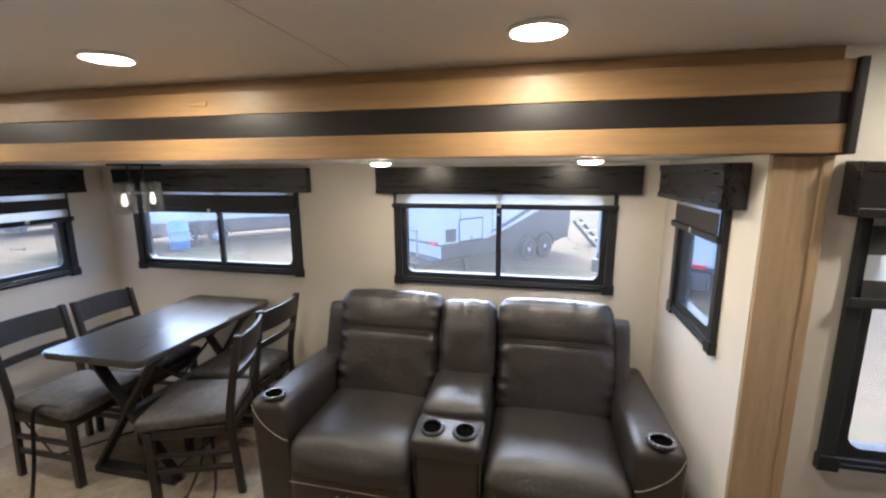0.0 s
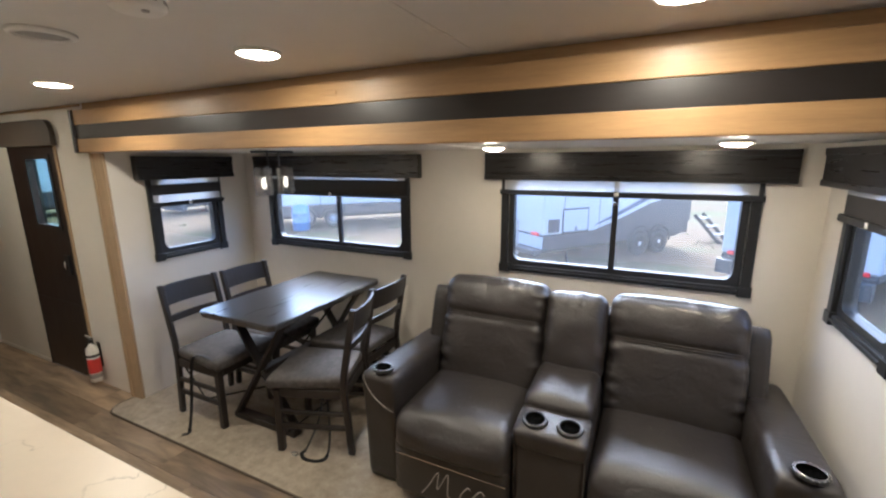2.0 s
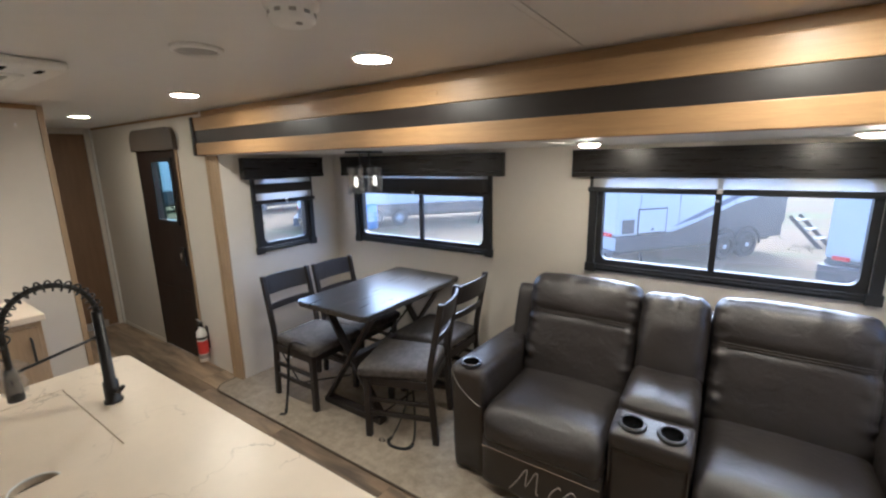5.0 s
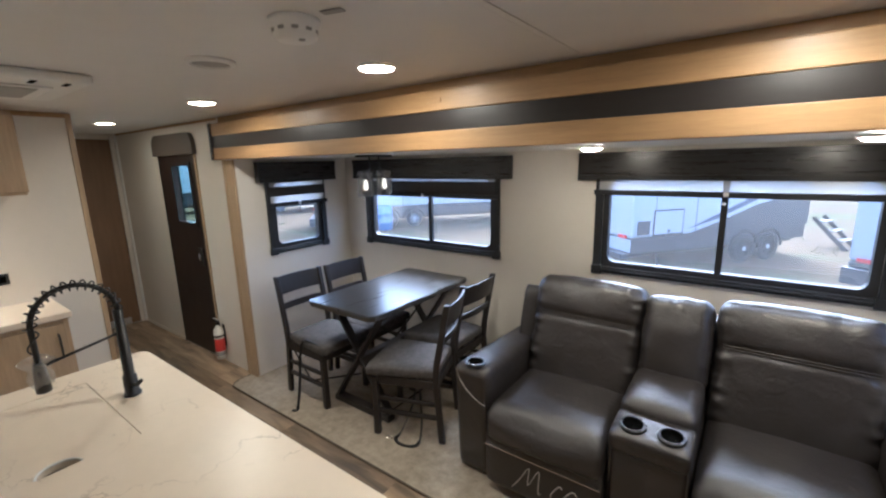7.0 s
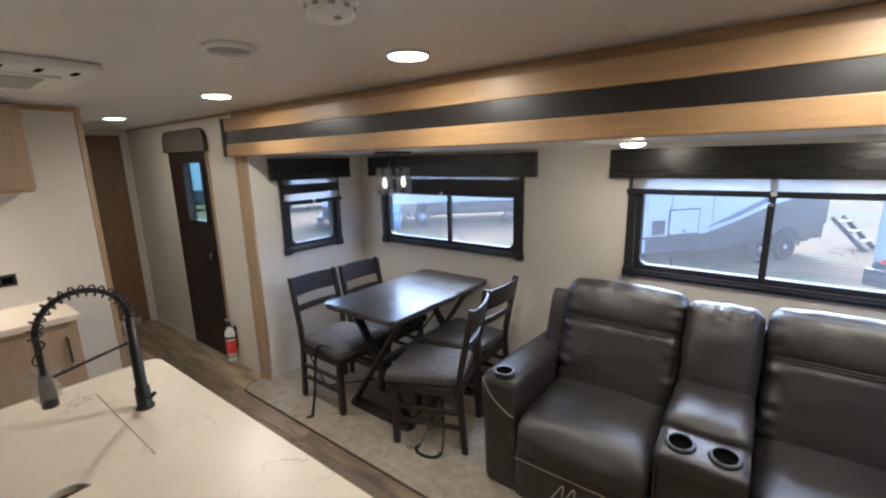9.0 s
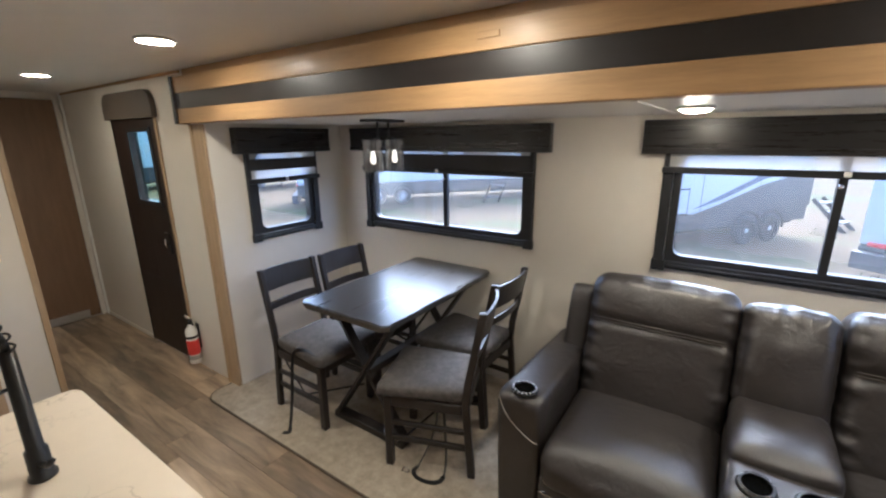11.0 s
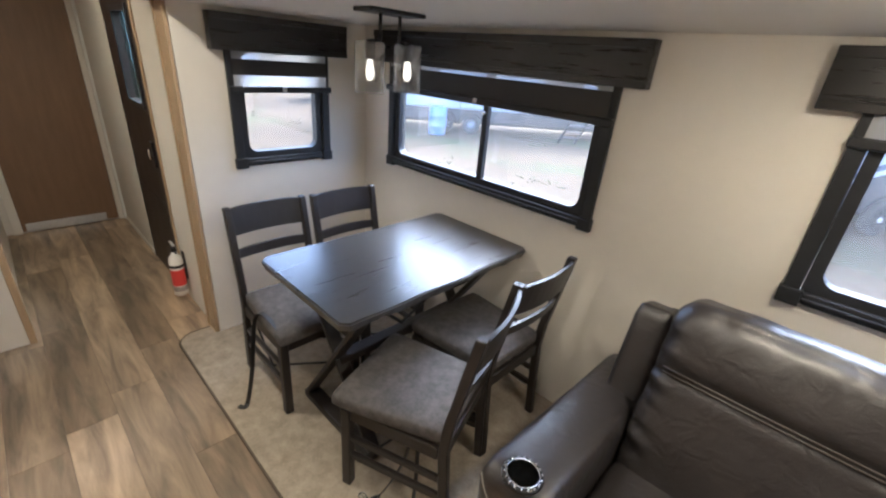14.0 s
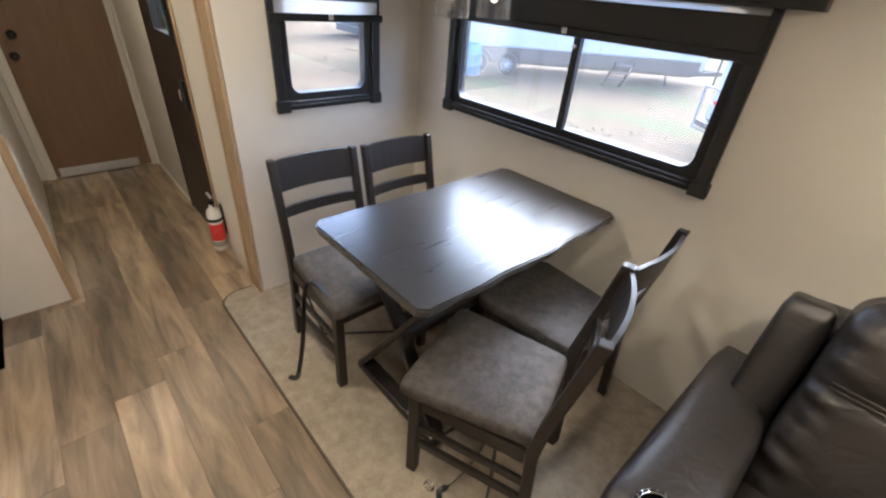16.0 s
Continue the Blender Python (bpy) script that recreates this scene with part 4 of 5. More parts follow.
def kitchen_run():
    t = thing("base_cabinet", "oak base cabinet with a black handle", "cabinet")
    part("body", box((-3.528, -1.0, 0.08), (-3.09, 0.40, 0.86), 0.003), M_OAKV, t)
    # Same near-black recess below the doors, its shade held in the colour.
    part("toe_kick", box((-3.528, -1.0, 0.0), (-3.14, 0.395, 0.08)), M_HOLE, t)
    for y in (-0.06, -0.53):
        d = part("door", box((-3.0895, y, 0.12), (-3.072, y + 0.44, 0.83), 0.004), M_OAKV, t)
        part("handle", rod([(-3.072, y + 0.40, 0.62), (-3.05, y + 0.40, 0.63), (-3.05, y + 0.40, 0.76), (-3.072, y + 0.40, 0.77)], 0.006, 6), M_BLACK, d, "black bar handle", True)
    tagged(part("kitchen_worktop", box((-3.528, -1.0, 0.861), (-3.05, 0.415, 0.898), 0.005), M_COUNTER), "cream laminate worktop beside the partition", "worktop")
    u = thing("wall_cabinet", "oak wall cabinet under the ceiling", "cabinet")
    part("body", box((-3.514, -1.0, 1.58), (-3.26, 0.375, 2.045), 0.003), M_OAKV, u)
    for y in (-0.06, -0.53):
        part("door", box((-3.2595, y, 1.595), (-3.243, y + 0.44, 2.03), 0.004), M_OAKV, u)
    k = thing("under_cabinet_light", "warm light strip under the wall cabinet, lit", "strip light")
    part("housing", box((-3.42, -0.75, 1.565), (-3.36, -0.15, 1.5795), 0.003), M_WHITE, k)
    part("diffuser", box((-3.415, -0.74, 1.559), (-3.365, -0.16, 1.5645), 0.002), M_STRIP, k, "glowing diffuser")
    o = thing("wall_outlet", "two dark outlet plates on the partition", "outlet")
    part("plate", box((-3.5295, 0.17, 1.03), (-3.522, 0.25, 1.10), 0.003), M_BLACK, o)
    part("plate", box((-3.5295, 0.06, 1.03), (-3.522, 0.14, 1.10), 0.003), M_BLACK, o)
    part("socket", box((-3.5218, 0.185, 1.045), (-3.519, 0.235, 1.085), 0.001), M_HOLE, o)


kitchen_run()


# ---- small fixtures ----
def puck_lamp(x, y, z, r, group, lit=M_LAMP, dome=0.0):
    t = thing("ceiling_lamp", "round warm LED ceiling light, lit", "ceiling lamp", pose(x, y, z), group)
    part("ring", lathe([(r, 0.0), (r, -0.009), (r - 0.003, -0.012), (r - 0.008, -0.012), (r - 0.010, -0.003)], 32), M_WHITE, t, smooth=True)
    part("diffuser", lathe([(r - 0.0103, -0.006 - dome * 0.3), (r - 0.018, -0.0075 - dome * 0.6), (r * 0.6, -0.0095 - dome * 0.85), (r * 0.3, -0.0105 - dome), (0.0, -0.0108 - dome)], 32), lit, t, "glowing diffuser", True)
    return t


first = puck_lamp(0.235, 1.115, CEIL - 0.0008, 0.078, "ceiling lamps", dome=0.003)
for x, y in ((-1.08, 1.07), (-2.44, 1.04), (1.6, 1.1)):
    copy_thing(first, pose(x, y, CEIL - 0.0008))
puck_lamp(-4.05, 1.03, CEIL - 0.0008, 0.078, "ceiling lamps", M_LAMP_DIM)
small = puck_lamp(-0.51, 1.925, SLIDE_CEIL - 0.0008, 0.062, "slide-out lamps", M_LAMP_SLIDE, 0.012)
copy_thing(small, pose(0.465, 1.885, SLIDE_CEIL - 0.0008))


def pendant():
    t = thing("pendant_lamp", "black two-light pendant with clear glass shades, lit", "pendant lamp", pose(-2.005, 1.94, SLIDE_CEIL - 0.0008))
    part("canopy", box((-0.055, -0.125, -0.014), (0.055, 0.125, 0.0), 0.004), M_BLACK, t)
    for y in (-0.09, 0.09):
        part("stem", rod([(0, y * 0.5, -0.014), (0, y * 0.5, -0.10)], 0.006, 8), M_BLACK, t, smooth=True)
        part("arm", rod([(0, y * 0.5, -0.10), (0, y, -0.105)], 0.006, 8), M_BLACK, t, smooth=True)
        part("socket", lathe([(0.0, -0.165), (0.017, -0.165), (0.018, -0.115), (0.012, -0.10), (0.0, -0.10)], 16, pose(0, y, 0)), M_BLACK, t, smooth=True)
        part("bulb", lathe([(0.0, -0.237), (0.009, -0.234), (0.015, -0.222), (0.016, -0.208), (0.012, -0.185), (0.008, -0.1655)], 16, pose(0, y, 0)), M_BULB, t, "glowing bulb", True)
        sh = lathe([(0.018, -0.104), (0.050, -0.106), (0.055, -0.112), (0.055, -0.280), (0.0515, -0.280), (0.0515, -0.114), (0.018, -0.108)], 28, pose(0, y, 0))
        g = part("shade", sh, M_SHADE, t, "clear glass cylinder", True)
        g.visible_shadow = False


pendant()


def extinguisher():
    t = thing("fire_extinguisher", "white fire extinguisher with a red label on the wall", "extinguisher", pose(-3.53, SIDE - 0.052, 0.05))
    part("cylinder", lathe([(0.034, 0), (0.040, 0.006), (0.041, 0.245), (0.036, 0.272), (0.018, 0.292), (0.016, 0.31), (0.0, 0.31)], 24), M_WHITE, t, smooth=True)
    part("label", lathe([(0.0414, 0.075), (0.0418, 0.077), (0.0418, 0.188), (0.0414, 0.19)], 24), M_RED, t, "red printed label", True)
    part("text_block", lathe([(0.0416, 0.035), (0.0419, 0.036), (0.0419, 0.068), (0.0416, 0.069)], 24), M_GREYP, t, smooth=True)
    part("band", lathe([(0.042, 0.205), (0.0435, 0.207), (0.0435, 0.222), (0.042, 0.224)], 24), M_BLACK, t, "black strap", True)
    part("valve", box((-0.015, -0.015, 0.31), (0.015, 0.015, 0.335), 0.003), M_BLACK, t)
    part("handle", bar((-0.055, 0, 0.338), (0.035, 0, 0.352), 0.016, 0.01), M_BLACK, t)
    part("lever", bar((-0.06, 0, 0.362), (0.03, 0, 0.358), 0.016, 0.006), M_GREYP, t)
    part("nozzle", rod([(0.012, 0, 0.32), (0.045, 0, 0.315)], 0.006, 8), M_BLACK, t)
    part("bracket", box((-0.02, 0.0436, 0.10), (0.02, 0.0508, 0.30), 0.003), M_BLACK, t)


extinguisher()


def ceiling_bits():
    s = thing("smoke_detector", "white round smoke detector on the ceiling", "smoke detector", pose(-0.855, 0.55, CEIL - 0.0008))
    part("housing", lathe([(0.066, 0), (0.066, -0.012), (0.058, -0.016), (0.055, -0.042), (0.047, -0.049), (0.0, -0.05)], 32), M_WHITE, s, smooth=True)
    part("test_button", lathe([(0.008, -0.0502), (0.008, -0.053), (0.0, -0.053)], 14, pose(0.025, 0, 0)), M_GREYP, s)
    for k in range(10):
        a = k * 36
        part("slot", turned(box((0.0555, -0.008, -0.034), (0.0575, 0.008, -0.026)), pose(0, 0, 0, 0, 0, a)), M_GREYP, s)
    p = thing("ceiling_speaker", "white round ceiling speaker", "speaker", pose(-1.45, 0.62, CEIL - 0.0008))
    part("rim", lathe([(0.082, 0), (0.080, -0.010), (0.066, -0.014), (0.066, -0.004)], 32), M_WHITE, p, smooth=True)
    part("grille", lathe([(0.0655, -0.006), (0.04, -0.010), (0.0, -0.011)], 32), M_GREYP, p, "grey grille", True)
    v = thing("ceiling_air_vent", "white slotted air conditioner panel on the ceiling", "air vent", pose(-2.33, 0.10, CEIL - 0.0008))
    part("frame", box((-0.33, -0.33, -0.035), (0.33, 0.33, 0.0), 0.012), M_WHITE, v)
    # Raised strips; the shade inside the slots is painted on as near-black.
    for k in range(6):
        part("slot", box((0.22, -0.25 + k * 0.1, -0.0375), (0.29, -0.232 + k * 0.1, -0.0355)), M_HOLE, v)
    part("filter_door", box((-0.24, -0.24, -0.042), (0.16, 0.24, -0.0355), 0.006), M_WHITE, v)
    part("grille", box((-0.20, -0.20, -0.045), (0.12, 0.20, -0.0425), 0.001), M_GREYP, v)
    e = thing("ceiling_sensor", "small flat ceiling plate", "plate", pose(-0.725, 0.567, CEIL - 0.0008, 0, 0, 15))
    part("plate", box((-0.03, -0.012, -0.004), (0.03, 0.012, 0.0), 0.001), M_GREYP, e)


ceiling_bits()


def bench():
    t = thing("grey_bench", "dark grey upholstered bench below the tall window", "bench", pose(1.69, 1.19, 0.0))
    part("base", box((-0.48, -0.26, 0.0), (0.48, 0.28, 0.46), 0.01), M_OAKV, t)
    part("cushion", turned(pillow((1.0, 0.56, 0.15), 0.05, (0, 0, 0.02)), Matrix.Translation((0, 0.01, 0.535))), M_LEATHER, t, smooth=True)


bench()


# ---- outdoors ----
GROUND = -0.80
M_GRAVEL = material("tan_gravel", (0.100, 0.071, 0.041), 1.0, vary=0.3, scale=0.5, bump=0.8, bump_scale=30)
M_GRAVEL.node_tree.nodes["Principled BSDF"].inputs["Specular IOR Level"].default_value = 0.08
M_GRASS = material("grass", (0.085, 0.115, 0.036), 0.9, vary=0.3, scale=3.0)
M_TRAILER = material("white_trailer_skin", (0.46, 0.49, 0.53), 0.35, vary=0.04, scale=1.0)
M_SKIRT = material("dark_trailer_skirt", (0.045, 0.047, 0.053), 0.4, vary=0.2, scale=1.0)
M_TYRE = material("rubber", (0.02, 0.02, 0.02), 0.8)
M_BLUE = material("blue_plastic", (0.05, 0.20, 0.48), 0.5)
M_TAIL = material("red_lens", (0.7, 0.02, 0.03), 0.25)
M_DECAL = material("blue_grey_decal", (0.07, 0.09, 0.15), 0.35)
M_LEAF = material("leaf", (0.05, 0.10, 0.03), 0.8, vary=0.4, scale=1.5)

structure("ground", box((-400, -400, GROUND - 0.3), (400, 400, GROUND)), M_GRAVEL, "tan gravel yard", "ground")


def weeds(m):
    """Mixes patches of weeds and damp dark soil into the gravel."""
    lk, nd = m.node_tree.links, m.node_tree.nodes
    b = nd["Principled BSDF"]
    co = node(m, "ShaderNodeTexCoord")
    n = node(m, "ShaderNodeTexNoise", Scale=0.22, Detail=8.0, Roughness=0.7)
    mp = node(m, "ShaderNodeMapping")
    mp.inputs["Scale"].default_value = (0.7, 1.6, 1)
    lk.new(co.outputs["Object"], mp.inputs["Vector"])
    lk.new(mp.outputs["Vector"], n.inputs["Vector"])
    r = node(m, "ShaderNodeMapRange")
    r.inputs["From Min"].default_value, r.inputs["From Max"].default_value = 0.50, 0.66
    lk.new(n.outputs["Fac"], r.inputs["Value"])
    mx = node(m, "ShaderNodeMixRGB")
    src = b.inputs["Base Color"].links[0].from_socket
    lk.new(r.outputs[0], mx.inputs["Fac"])
    lk.new(src, mx.inputs["Color1"])
    mx.inputs["Color2"].default_value = (0.062, 0.074, 0.027, 1)
    lk.new(mx.outputs[0], b.inputs["Base Color"])


weeds(M_GRAVEL)


def quad(points, mat, name, parent, thick=0.012, label=""):
    """A thin plate over a plan of (x, z) points, standing on the side of a trailer, whose side is local y = 0."""
    bm = bmesh.new()
    f = bm.faces.new([bm.verts.new((x, -0.004, z)) for x, z in points])
    e = bmesh.ops.extrude_face_region(bm, geom=[f])
    bmesh.ops.translate(bm, vec=(0, -thick, 0), verts=[v for v in e["geom"] if isinstance(v, bmesh.types.BMVert)])
    bmesh.ops.recalc_face_normals(bm, faces=bm.faces)
    return part(name, bm, mat, parent, label)


def wheel(t, x, r=0.33, spokes=None):
    w = part("wheel", lathe([(r * 0.62, -0.02), (r * 0.80, 0.0), (r * 0.97, -0.03), (r, -0.09), (r * 0.97, -0.18), (r * 0.6, -0.2)], 28, pose(x, -0.05, GROUND + r, 90) @ pose(0, 0, 0.02), False), M_TYRE, t, "black tyre", True)
    part("rim", lathe([(r * 0.60, -0.03), (r * 0.55, -0.045), (r * 0.16, -0.05), (r * 0.15, -0.02), (0.0, -0.02)], 24, pose(x, -0.05, GROUND + r, 90)), M_TYRE, w, smooth=True)
    for k in range(9):
        sp = box((-0.016, 0.03, -0.032), (0.016, r * 0.60, -0.02), 0.003, 1)
        part("spoke", turned(sp, pose(x, -0.05, GROUND + r, 90) @ pose(0, 0, 0, 0, 0, k * 40)), spokes or M_TRAILER, w)
    part("hub_cap", lathe([(0.055, -0.02), (0.05, -0.005), (0.03, 0.004), (0.0, 0.006)], 14, pose(x, -0.05, GROUND + r, 90)), M_TRAILER, w, "pale hub cap", True)
    return w


def trailer(m, length, white_from, label, wheels=(3.7, 4.95), hatches=(), swoosh=False, dark=M_SKIRT, tongue=True, windows=(), ladder=False, top=2.55):
    """A parked travel trailer. Local x runs from its rear forward, local -y is the side that faces the yard."""
    t = thing("travel_trailer", label, "trailer", m, "parked travel trailers")
    bm = box((0, 0, white_from), (length, 2.42, top), 0.05, 2)
    part("body", bm, M_TRAILER, t)
    part("roof_edge", box((-0.02, -0.03, top - 0.10), (length + 0.02, 2.45, top + 0.01), 0.02), M_SKIRT, t)
    part("skirt", box((0.02, 0.015, -0.34), (length - 0.02, 2.40, white_from - 0.001), 0.01), dark, t, "dark lower skirt")
    part("chassis", box((0.1, 0.25, -0.46), (length - 0.1, 2.1, -0.341)), M_TYRE, t)
    for x in wheels:
        wheel(t, x, spokes=M_TYRE if ladder else None)
        part("wheel_arch", rod([(x + 0.43 * math.cos(radians(a)), -0.015, GROUND + 0.33 + 0.43 * math.sin(radians(a))) for a in range(0, 181, 15)], 0.03, 6), M_TYRE, t, smooth=True)
    for x0, x1, z0, z1 in hatches:
        h = quad([(x0, z0), (x1, z0), (x1, z1), (x0, z1)], M_TYRE, "hatch_seal", t, 0.008)
        part("hatch", box((x0 + 0.03, -0.022, z0 + 0.03), (x1 - 0.03, -0.0125, z1 - 0.03), 0.004), M_TRAILER, h)
        part("latch", box(((x0 + x1) / 2 - 0.03, -0.032, z0 + 0.06), ((x0 + x1) / 2 + 0.03, -0.0225, z0 + 0.12), 0.003), M_TYRE, h)
    for x0, x1, z0, z1 in windows:
        part("window", box((x0, -0.02, z0), (x1, -0.002, z1), 0.01), M_DARKGLOSS, t, "dark tinted window")
    for x in (0.6, length * 0.33, length * 0.66):
        part("panel_joint", box((x, -0.006, white_from), (x + 0.012, -0.0005, top - 0.12)), M_SKIRT, t)
    if swoosh:
        z = white_from
        quad([(1.5, z), (length, z), (length, z + 0.86), (3.5, z + 0.56), (2.3, z + 0.2)], dark, "swoosh", t, 0.010, "dark swoosh decal")
        quad([(1.5, z + 0.12), (2.3, z + 0.29), (3.5, z + 0.68), (length, z + 0.98), (length, z + 1.06), (3.4, z + 0.78), (2.2, z + 0.36)], M_DECAL, "stripe", t, 0.010, "blue stripe decal")
    # rear: lights, bumper and a folded rack
    for y in (0.25, 2.15):
        part("tail_light", box((-0.045, y - 0.13, white_from - 0.02), (-0.001, y + 0.13, white_from + 0.06), 0.015), M_TAIL, t, "red tail light")
    part("bumper", box((-0.22, 0.02, -0.44 if ladder else -0.62), (-0.02, 2.40, -0.32), 0.02), M_SKIRT, t)
    part("rear_panel", box((-0.012, 0.02, -0.31), (0.019, 2.4, white_from - 0.03), 0.01), M_TRAILER if ladder else M_SKIRT, t)
    if ladder:
        for y in (0.72, 1.6, 2.5):
            part("rack_post", rod([(-0.16, y, -0.52), (-0.16, y, 0.30)], 0.026, 8), M_GREYP, t)
        for z in (-0.5, 0.29):
            part("rack_rail", rod([(-0.16, 0.72, z), (-0.16, 2.5, z)], 0.024, 8), M_GREYP, t)
        part("vent", box((0.14, -0.018, white_from + 0.06), (0.46, -0.002, white_from + 0.36), 0.006), M_SKIRT, t, "dark louvred vent")
    if tongue:
        for y in (0.45, 1.95):
            part("tongue", bar((length - 0.02, y, -0.38), (length + 1.5, 1.2, -0.38), 0.10, 0.13), M_TYRE, t)
        part("jack", rod([(length + 1.35, 1.2, GROUND), (length + 1.35, 1.2, 0.15)], 0.04, 8), M_TYRE, t)
        part("gas_box", box((length + 0.15, 0.85, -0.30), (length + 0.65, 1.55, 0.25), 0.04), M_TRAILER, t)
    for x in (1.0, length - 0.9):
        part("stabiliser", rod([(x, 0.35, -0.45), (x + 0.05, 0.30, GROUND)], 0.03, 6), M_TYRE, t)
    return t


def yard_steps(m):
    t = thing("trailer_steps", "black folded metal trailer steps", "steps", m)
    for y in (0, 0.6):
        part("rail", bar((0, y, 0.0), (-0.75, y, 0.80), 0.04, 0.10), M_TYRE, t)
        part("leg", bar((0.05, y, 0.0), (-0.10, y, 0.16), 0.03, 0.05), M_TYRE, t)
    for k in range(3):
        part("tread", box((-0.30 - k * 0.22, 0.02, 0.22 + k * 0.23), (-0.06 - k * 0.22, 0.58, 0.25 + k * 0.23), 0.004), M_SKIRT, t)


SIDE_A = pose(-1.90, 9.31, 0, 0, 0, 53)
trailer(SIDE_A, 5.2, 0.0, "white travel trailer with a dark swoosh and tandem wheels", wheels=(3.2, 3.95), hatches=((0.55, 1.36, 0.02, 0.58),), swoosh=True, ladder=True, tongue=False)
trailer(pose(3.65, 8.93, 0, 0, 0, 57), 7.0, -0.22, "white travel trailer seen from its rear", ladder=False)
trailer(pose(-13.25, 9.75, 0, 0, 0, 48), 10.2, 0.04, "white travel trailer with a black skirt", wheels=(2.85, 3.8), windows=((1.0, 2.6, 0.9, 1.6), (6.2, 7.6, 0.95, 1.5)))
trailer(pose(-24.0, 3.0, 0, 0, 0, 96), 8.5, 0.35, "white travel trailer far across the yard", wheels=(3.6, 4.7), windows=((1.2, 2.4, 0.8, 1.5),))
trailer(pose(-19.5, 12.6, 0, 0, 0, 84), 8.0, 0.4, "white travel trailer parked behind another", wheels=(3.5, 4.7), windows=((1.2, 2.4, 0.8, 1.5),))
trailer(pose(9.4, 8.2, 0, 0, 0, 57), 7.0, 0.05, "white travel trailer beyond the row", wheels=(3.7, 4.9))
yard_steps(pose(2.15, 14.5, GROUND, 0, 0, -25))
yard_steps(pose(-7.9, 15.0, GROUND, 0, 0, 140))


def barrel(x, y):
    t = thing("blue_barrel", "blue plastic barrel on the gravel", "barrel", pose(x, y, GROUND))
    part("drum", lathe([(0.27, 0), (0.29, 0.02), (0.30, 0.28), (0.315, 0.30), (0.30, 0.32), (0.30, 0.60), (0.315, 0.62), (0.30, 0.64), (0.29, 0.90), (0.26, 0.92), (0, 0.92)], 28), M_BLUE, t, smooth=True)
    part("bung", lathe([(0.03, 0.92), (0.03, 0.94), (0, 0.94)], 12, pose(0.15, 0, 0)), M_BLUE, t)


barrel(-11.25, 11.45)


def tufts():
    """Weeds growing in the yard."""
    rng = random.Random(5)
    bm = bmesh.new()
    for _ in range(170):
        cx, cy = rng.uniform(-22, 2), rng.uniform(4.5, 22)
        if noise.noise(Vector((cx * 0.22, cy * 0.35, 0))) < 0.02:
            continue
        for _ in range(16):
            x, y = cx + rng.gauss(0, 0.22), cy + rng.gauss(0, 0.16)
            h, a = rng.uniform(0.02, 0.06), rng.uniform(0, math.tau)
            dx, dy = 0.018 * math.cos(a), 0.018 * math.sin(a)
            lx, ly = rng.gauss(0, 0.03), rng.gauss(0, 0.03)
            v = [bm.verts.new(p) for p in ((x - dx, y - dy, GROUND - 0.002), (x + dx, y + dy, GROUND - 0.002), (x + lx, y + ly, GROUND + h))]
            bm.faces.new(v)
    tagged(part("weeds", bm, M_GRASS), "green weeds growing in the gravel yard", "weeds", kind="stuff")


tufts()


def tree(x, y, h, seed):
    rng = random.Random(seed)
    t = thing("tree", "green leafy tree beyond the trailers", "tree", pose(x, y, GROUND), "trees beyond the yard")
    trunk = bmesh.new()
    merge(trunk, lathe([(0.22, -0.05), (0.16, h * 0.3), (0.10, h * 0.6), (0.02, h * 0.9)], 10))
    limbs = []
    for k in range(9):
        a, z = k * 2.4, h * (0.3 + 0.06 * k)
        e = Vector((math.cos(a) * h * 0.25, math.sin(a) * h * 0.25, z + h * 0.15))
        limbs.append(e)
        merge(trunk, rod([(0, 0, z), e * 0.6 + Vector((0, 0, z * 0.4)), e], 0.04, 6))
    part("trunk", trunk, M_CHAIR, t)
    crown = bmesh.new()
    for _ in range(1500):
        e = rng.choice(limbs) if rng.random() < 0.8 else Vector((0, 0, h * 0.85))
        c = e + Vector((rng.gauss(0, h * 0.09), rng.gauss(0, h * 0.09), rng.gauss(0, h * 0.07)))
        u = Vector((rng.gauss(0, 1), rng.gauss(0, 1), rng.gauss(0, 1))).normalized() * 0.16
        w = u.orthogonal() * rng.uniform(0.5, 1)
        crown.faces.new([crown.verts.new(c + p) for p in (-u, w, u, -w)])
    part("crown", crown, M_LEAF, t)


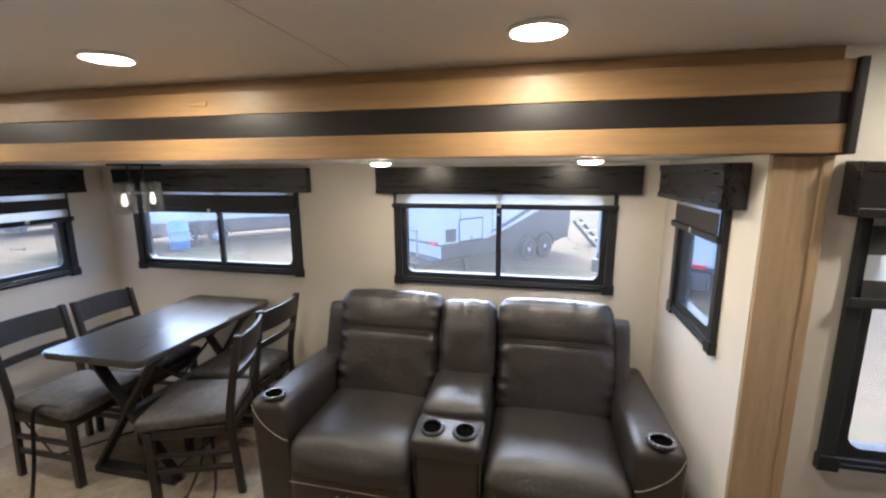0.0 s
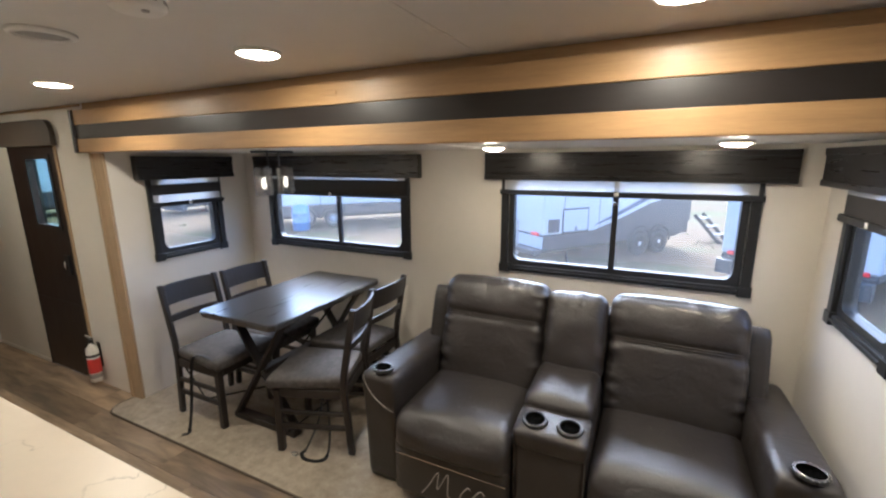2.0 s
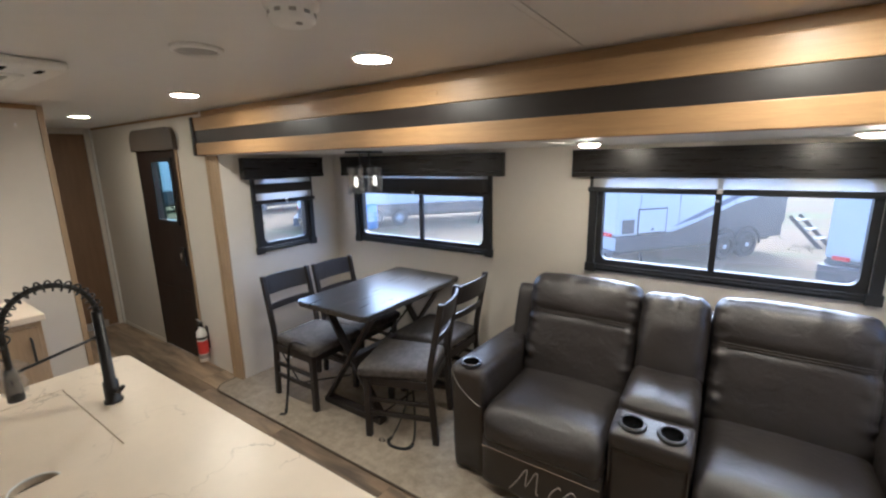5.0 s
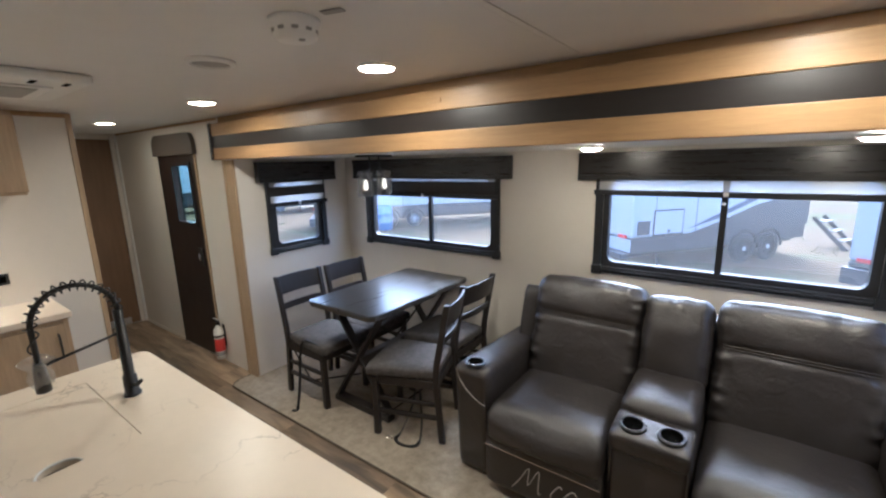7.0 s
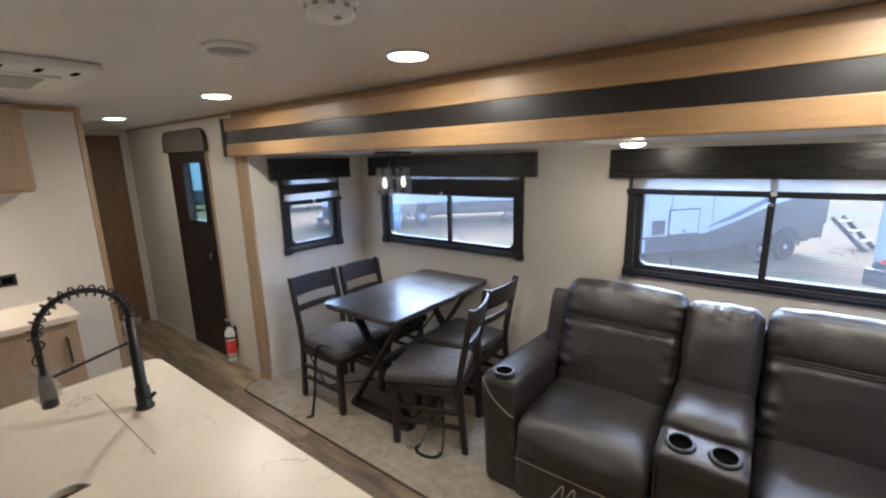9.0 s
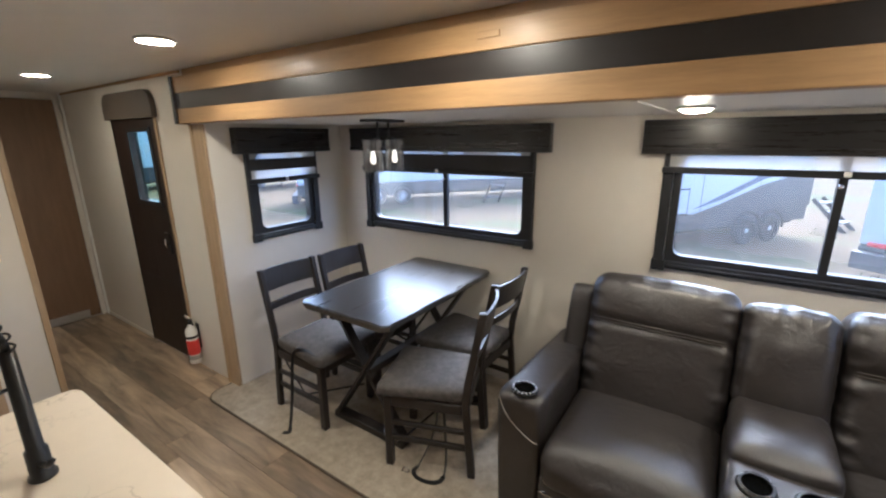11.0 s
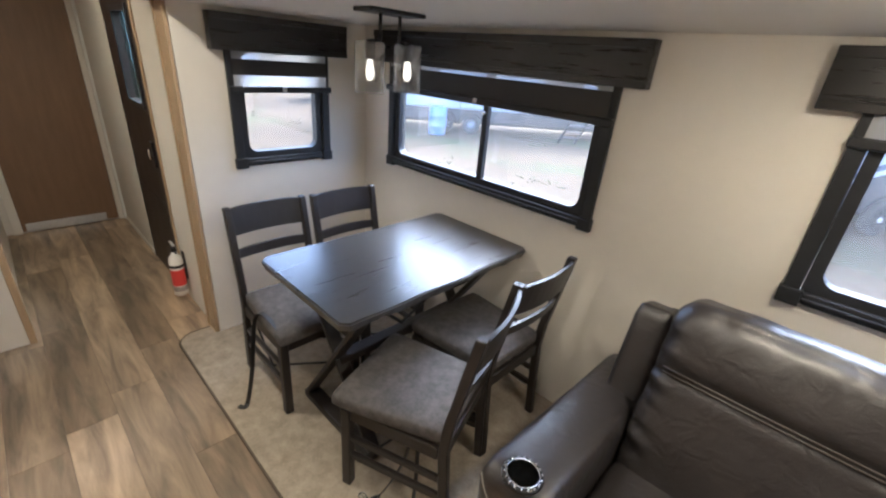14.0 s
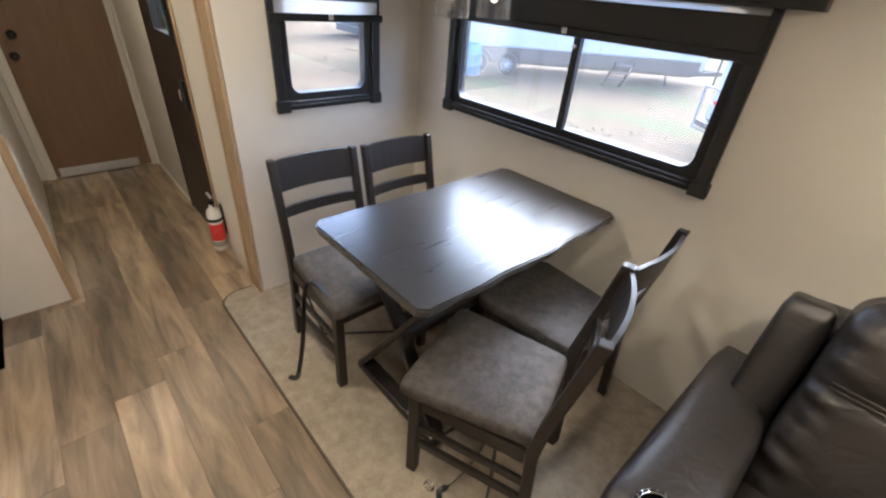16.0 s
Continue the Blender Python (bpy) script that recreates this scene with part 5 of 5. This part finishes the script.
for i, (x, y, h) in enumerate([(-38, 10, 8), (-42, 20, 9), (-36, 28, 7.5), (-45, 3, 8.5), (-33, 38, 8)]):
    tree(x, y, h, 20 + i)

# ---- floor pieces ----
def carpet():
    x0, x1, y0 = -3.10, RIGHT, 1.268
    pts = [(x1, y0), (x1, BACK), (LEFT, BACK), (LEFT, SIDE - 0.03), (x0, SIDE - 0.03)] + arc_pts(x0 + 0.10, y0 + 0.10, 0.10, 180, 270, 8)
    bm = outline(pts, -0.003, 0.011)
    t = tagged(part("carpet", bm, M_CARPET), "beige cut-pile carpet on the slide-out floor", "carpet", kind="structure")
    edge = [(x, y, 0.006) for x, y in [(x0, SIDE - 0.03)] + arc_pts(x0 + 0.10, y0 + 0.10, 0.10, 180, 270, 8) + [(x1, y0)]]
    part("binding", rod(edge, 0.007, 6), M_EDGE, t, "dark bound edge")


carpet()


def planks():
    rng = random.Random(11)
    w, length = 0.188, 0.92
    starts = {0: -2.20, 1: -2.82, 2: -2.66, 3: -2.55, -1: -2.4}
    data = {}
    for row in range(-1, 13):
        y1 = 1.283 - row * w
        if row == -1:
            y1 = SIDE
            wide = SIDE - 1.2835
        else:
            wide = w
        y0 = y1 - wide
        if y0 < REAR:
            y0 = REAR
        s = starts.get(row, rng.uniform(-2.9, -2.0))
        n0 = math.ceil((FAR - s) / length) - 1
        x = s + n0 * length
        while x < END:
            a, b = max(x, FAR), min(x + length, END)
            if b - a > 0.01:
                key = (round(b - a, 3), round(y1 - y0, 3))
                if key not in data:
                    bm = box((0, 0, -0.004), (key[0] - 0.0012, key[1] - 0.0012, 0.0))
                    bmesh.ops.bevel(bm, geom=[e for e in bm.edges if all(v.co.z > -0.001 for v in e.verts)], offset=0.0008, segments=1, affect="EDGES")
                    me = bpy.data.meshes.new("plank")
                    bm.to_mesh(me)
                    bm.free()
                    me.materials.append(M_PLANK)
                    data[key] = me
                ob = new("plank", data[key])
                ob.parent = floor
                ob.location = (a, y0, 0.0)
            x += length


planks()
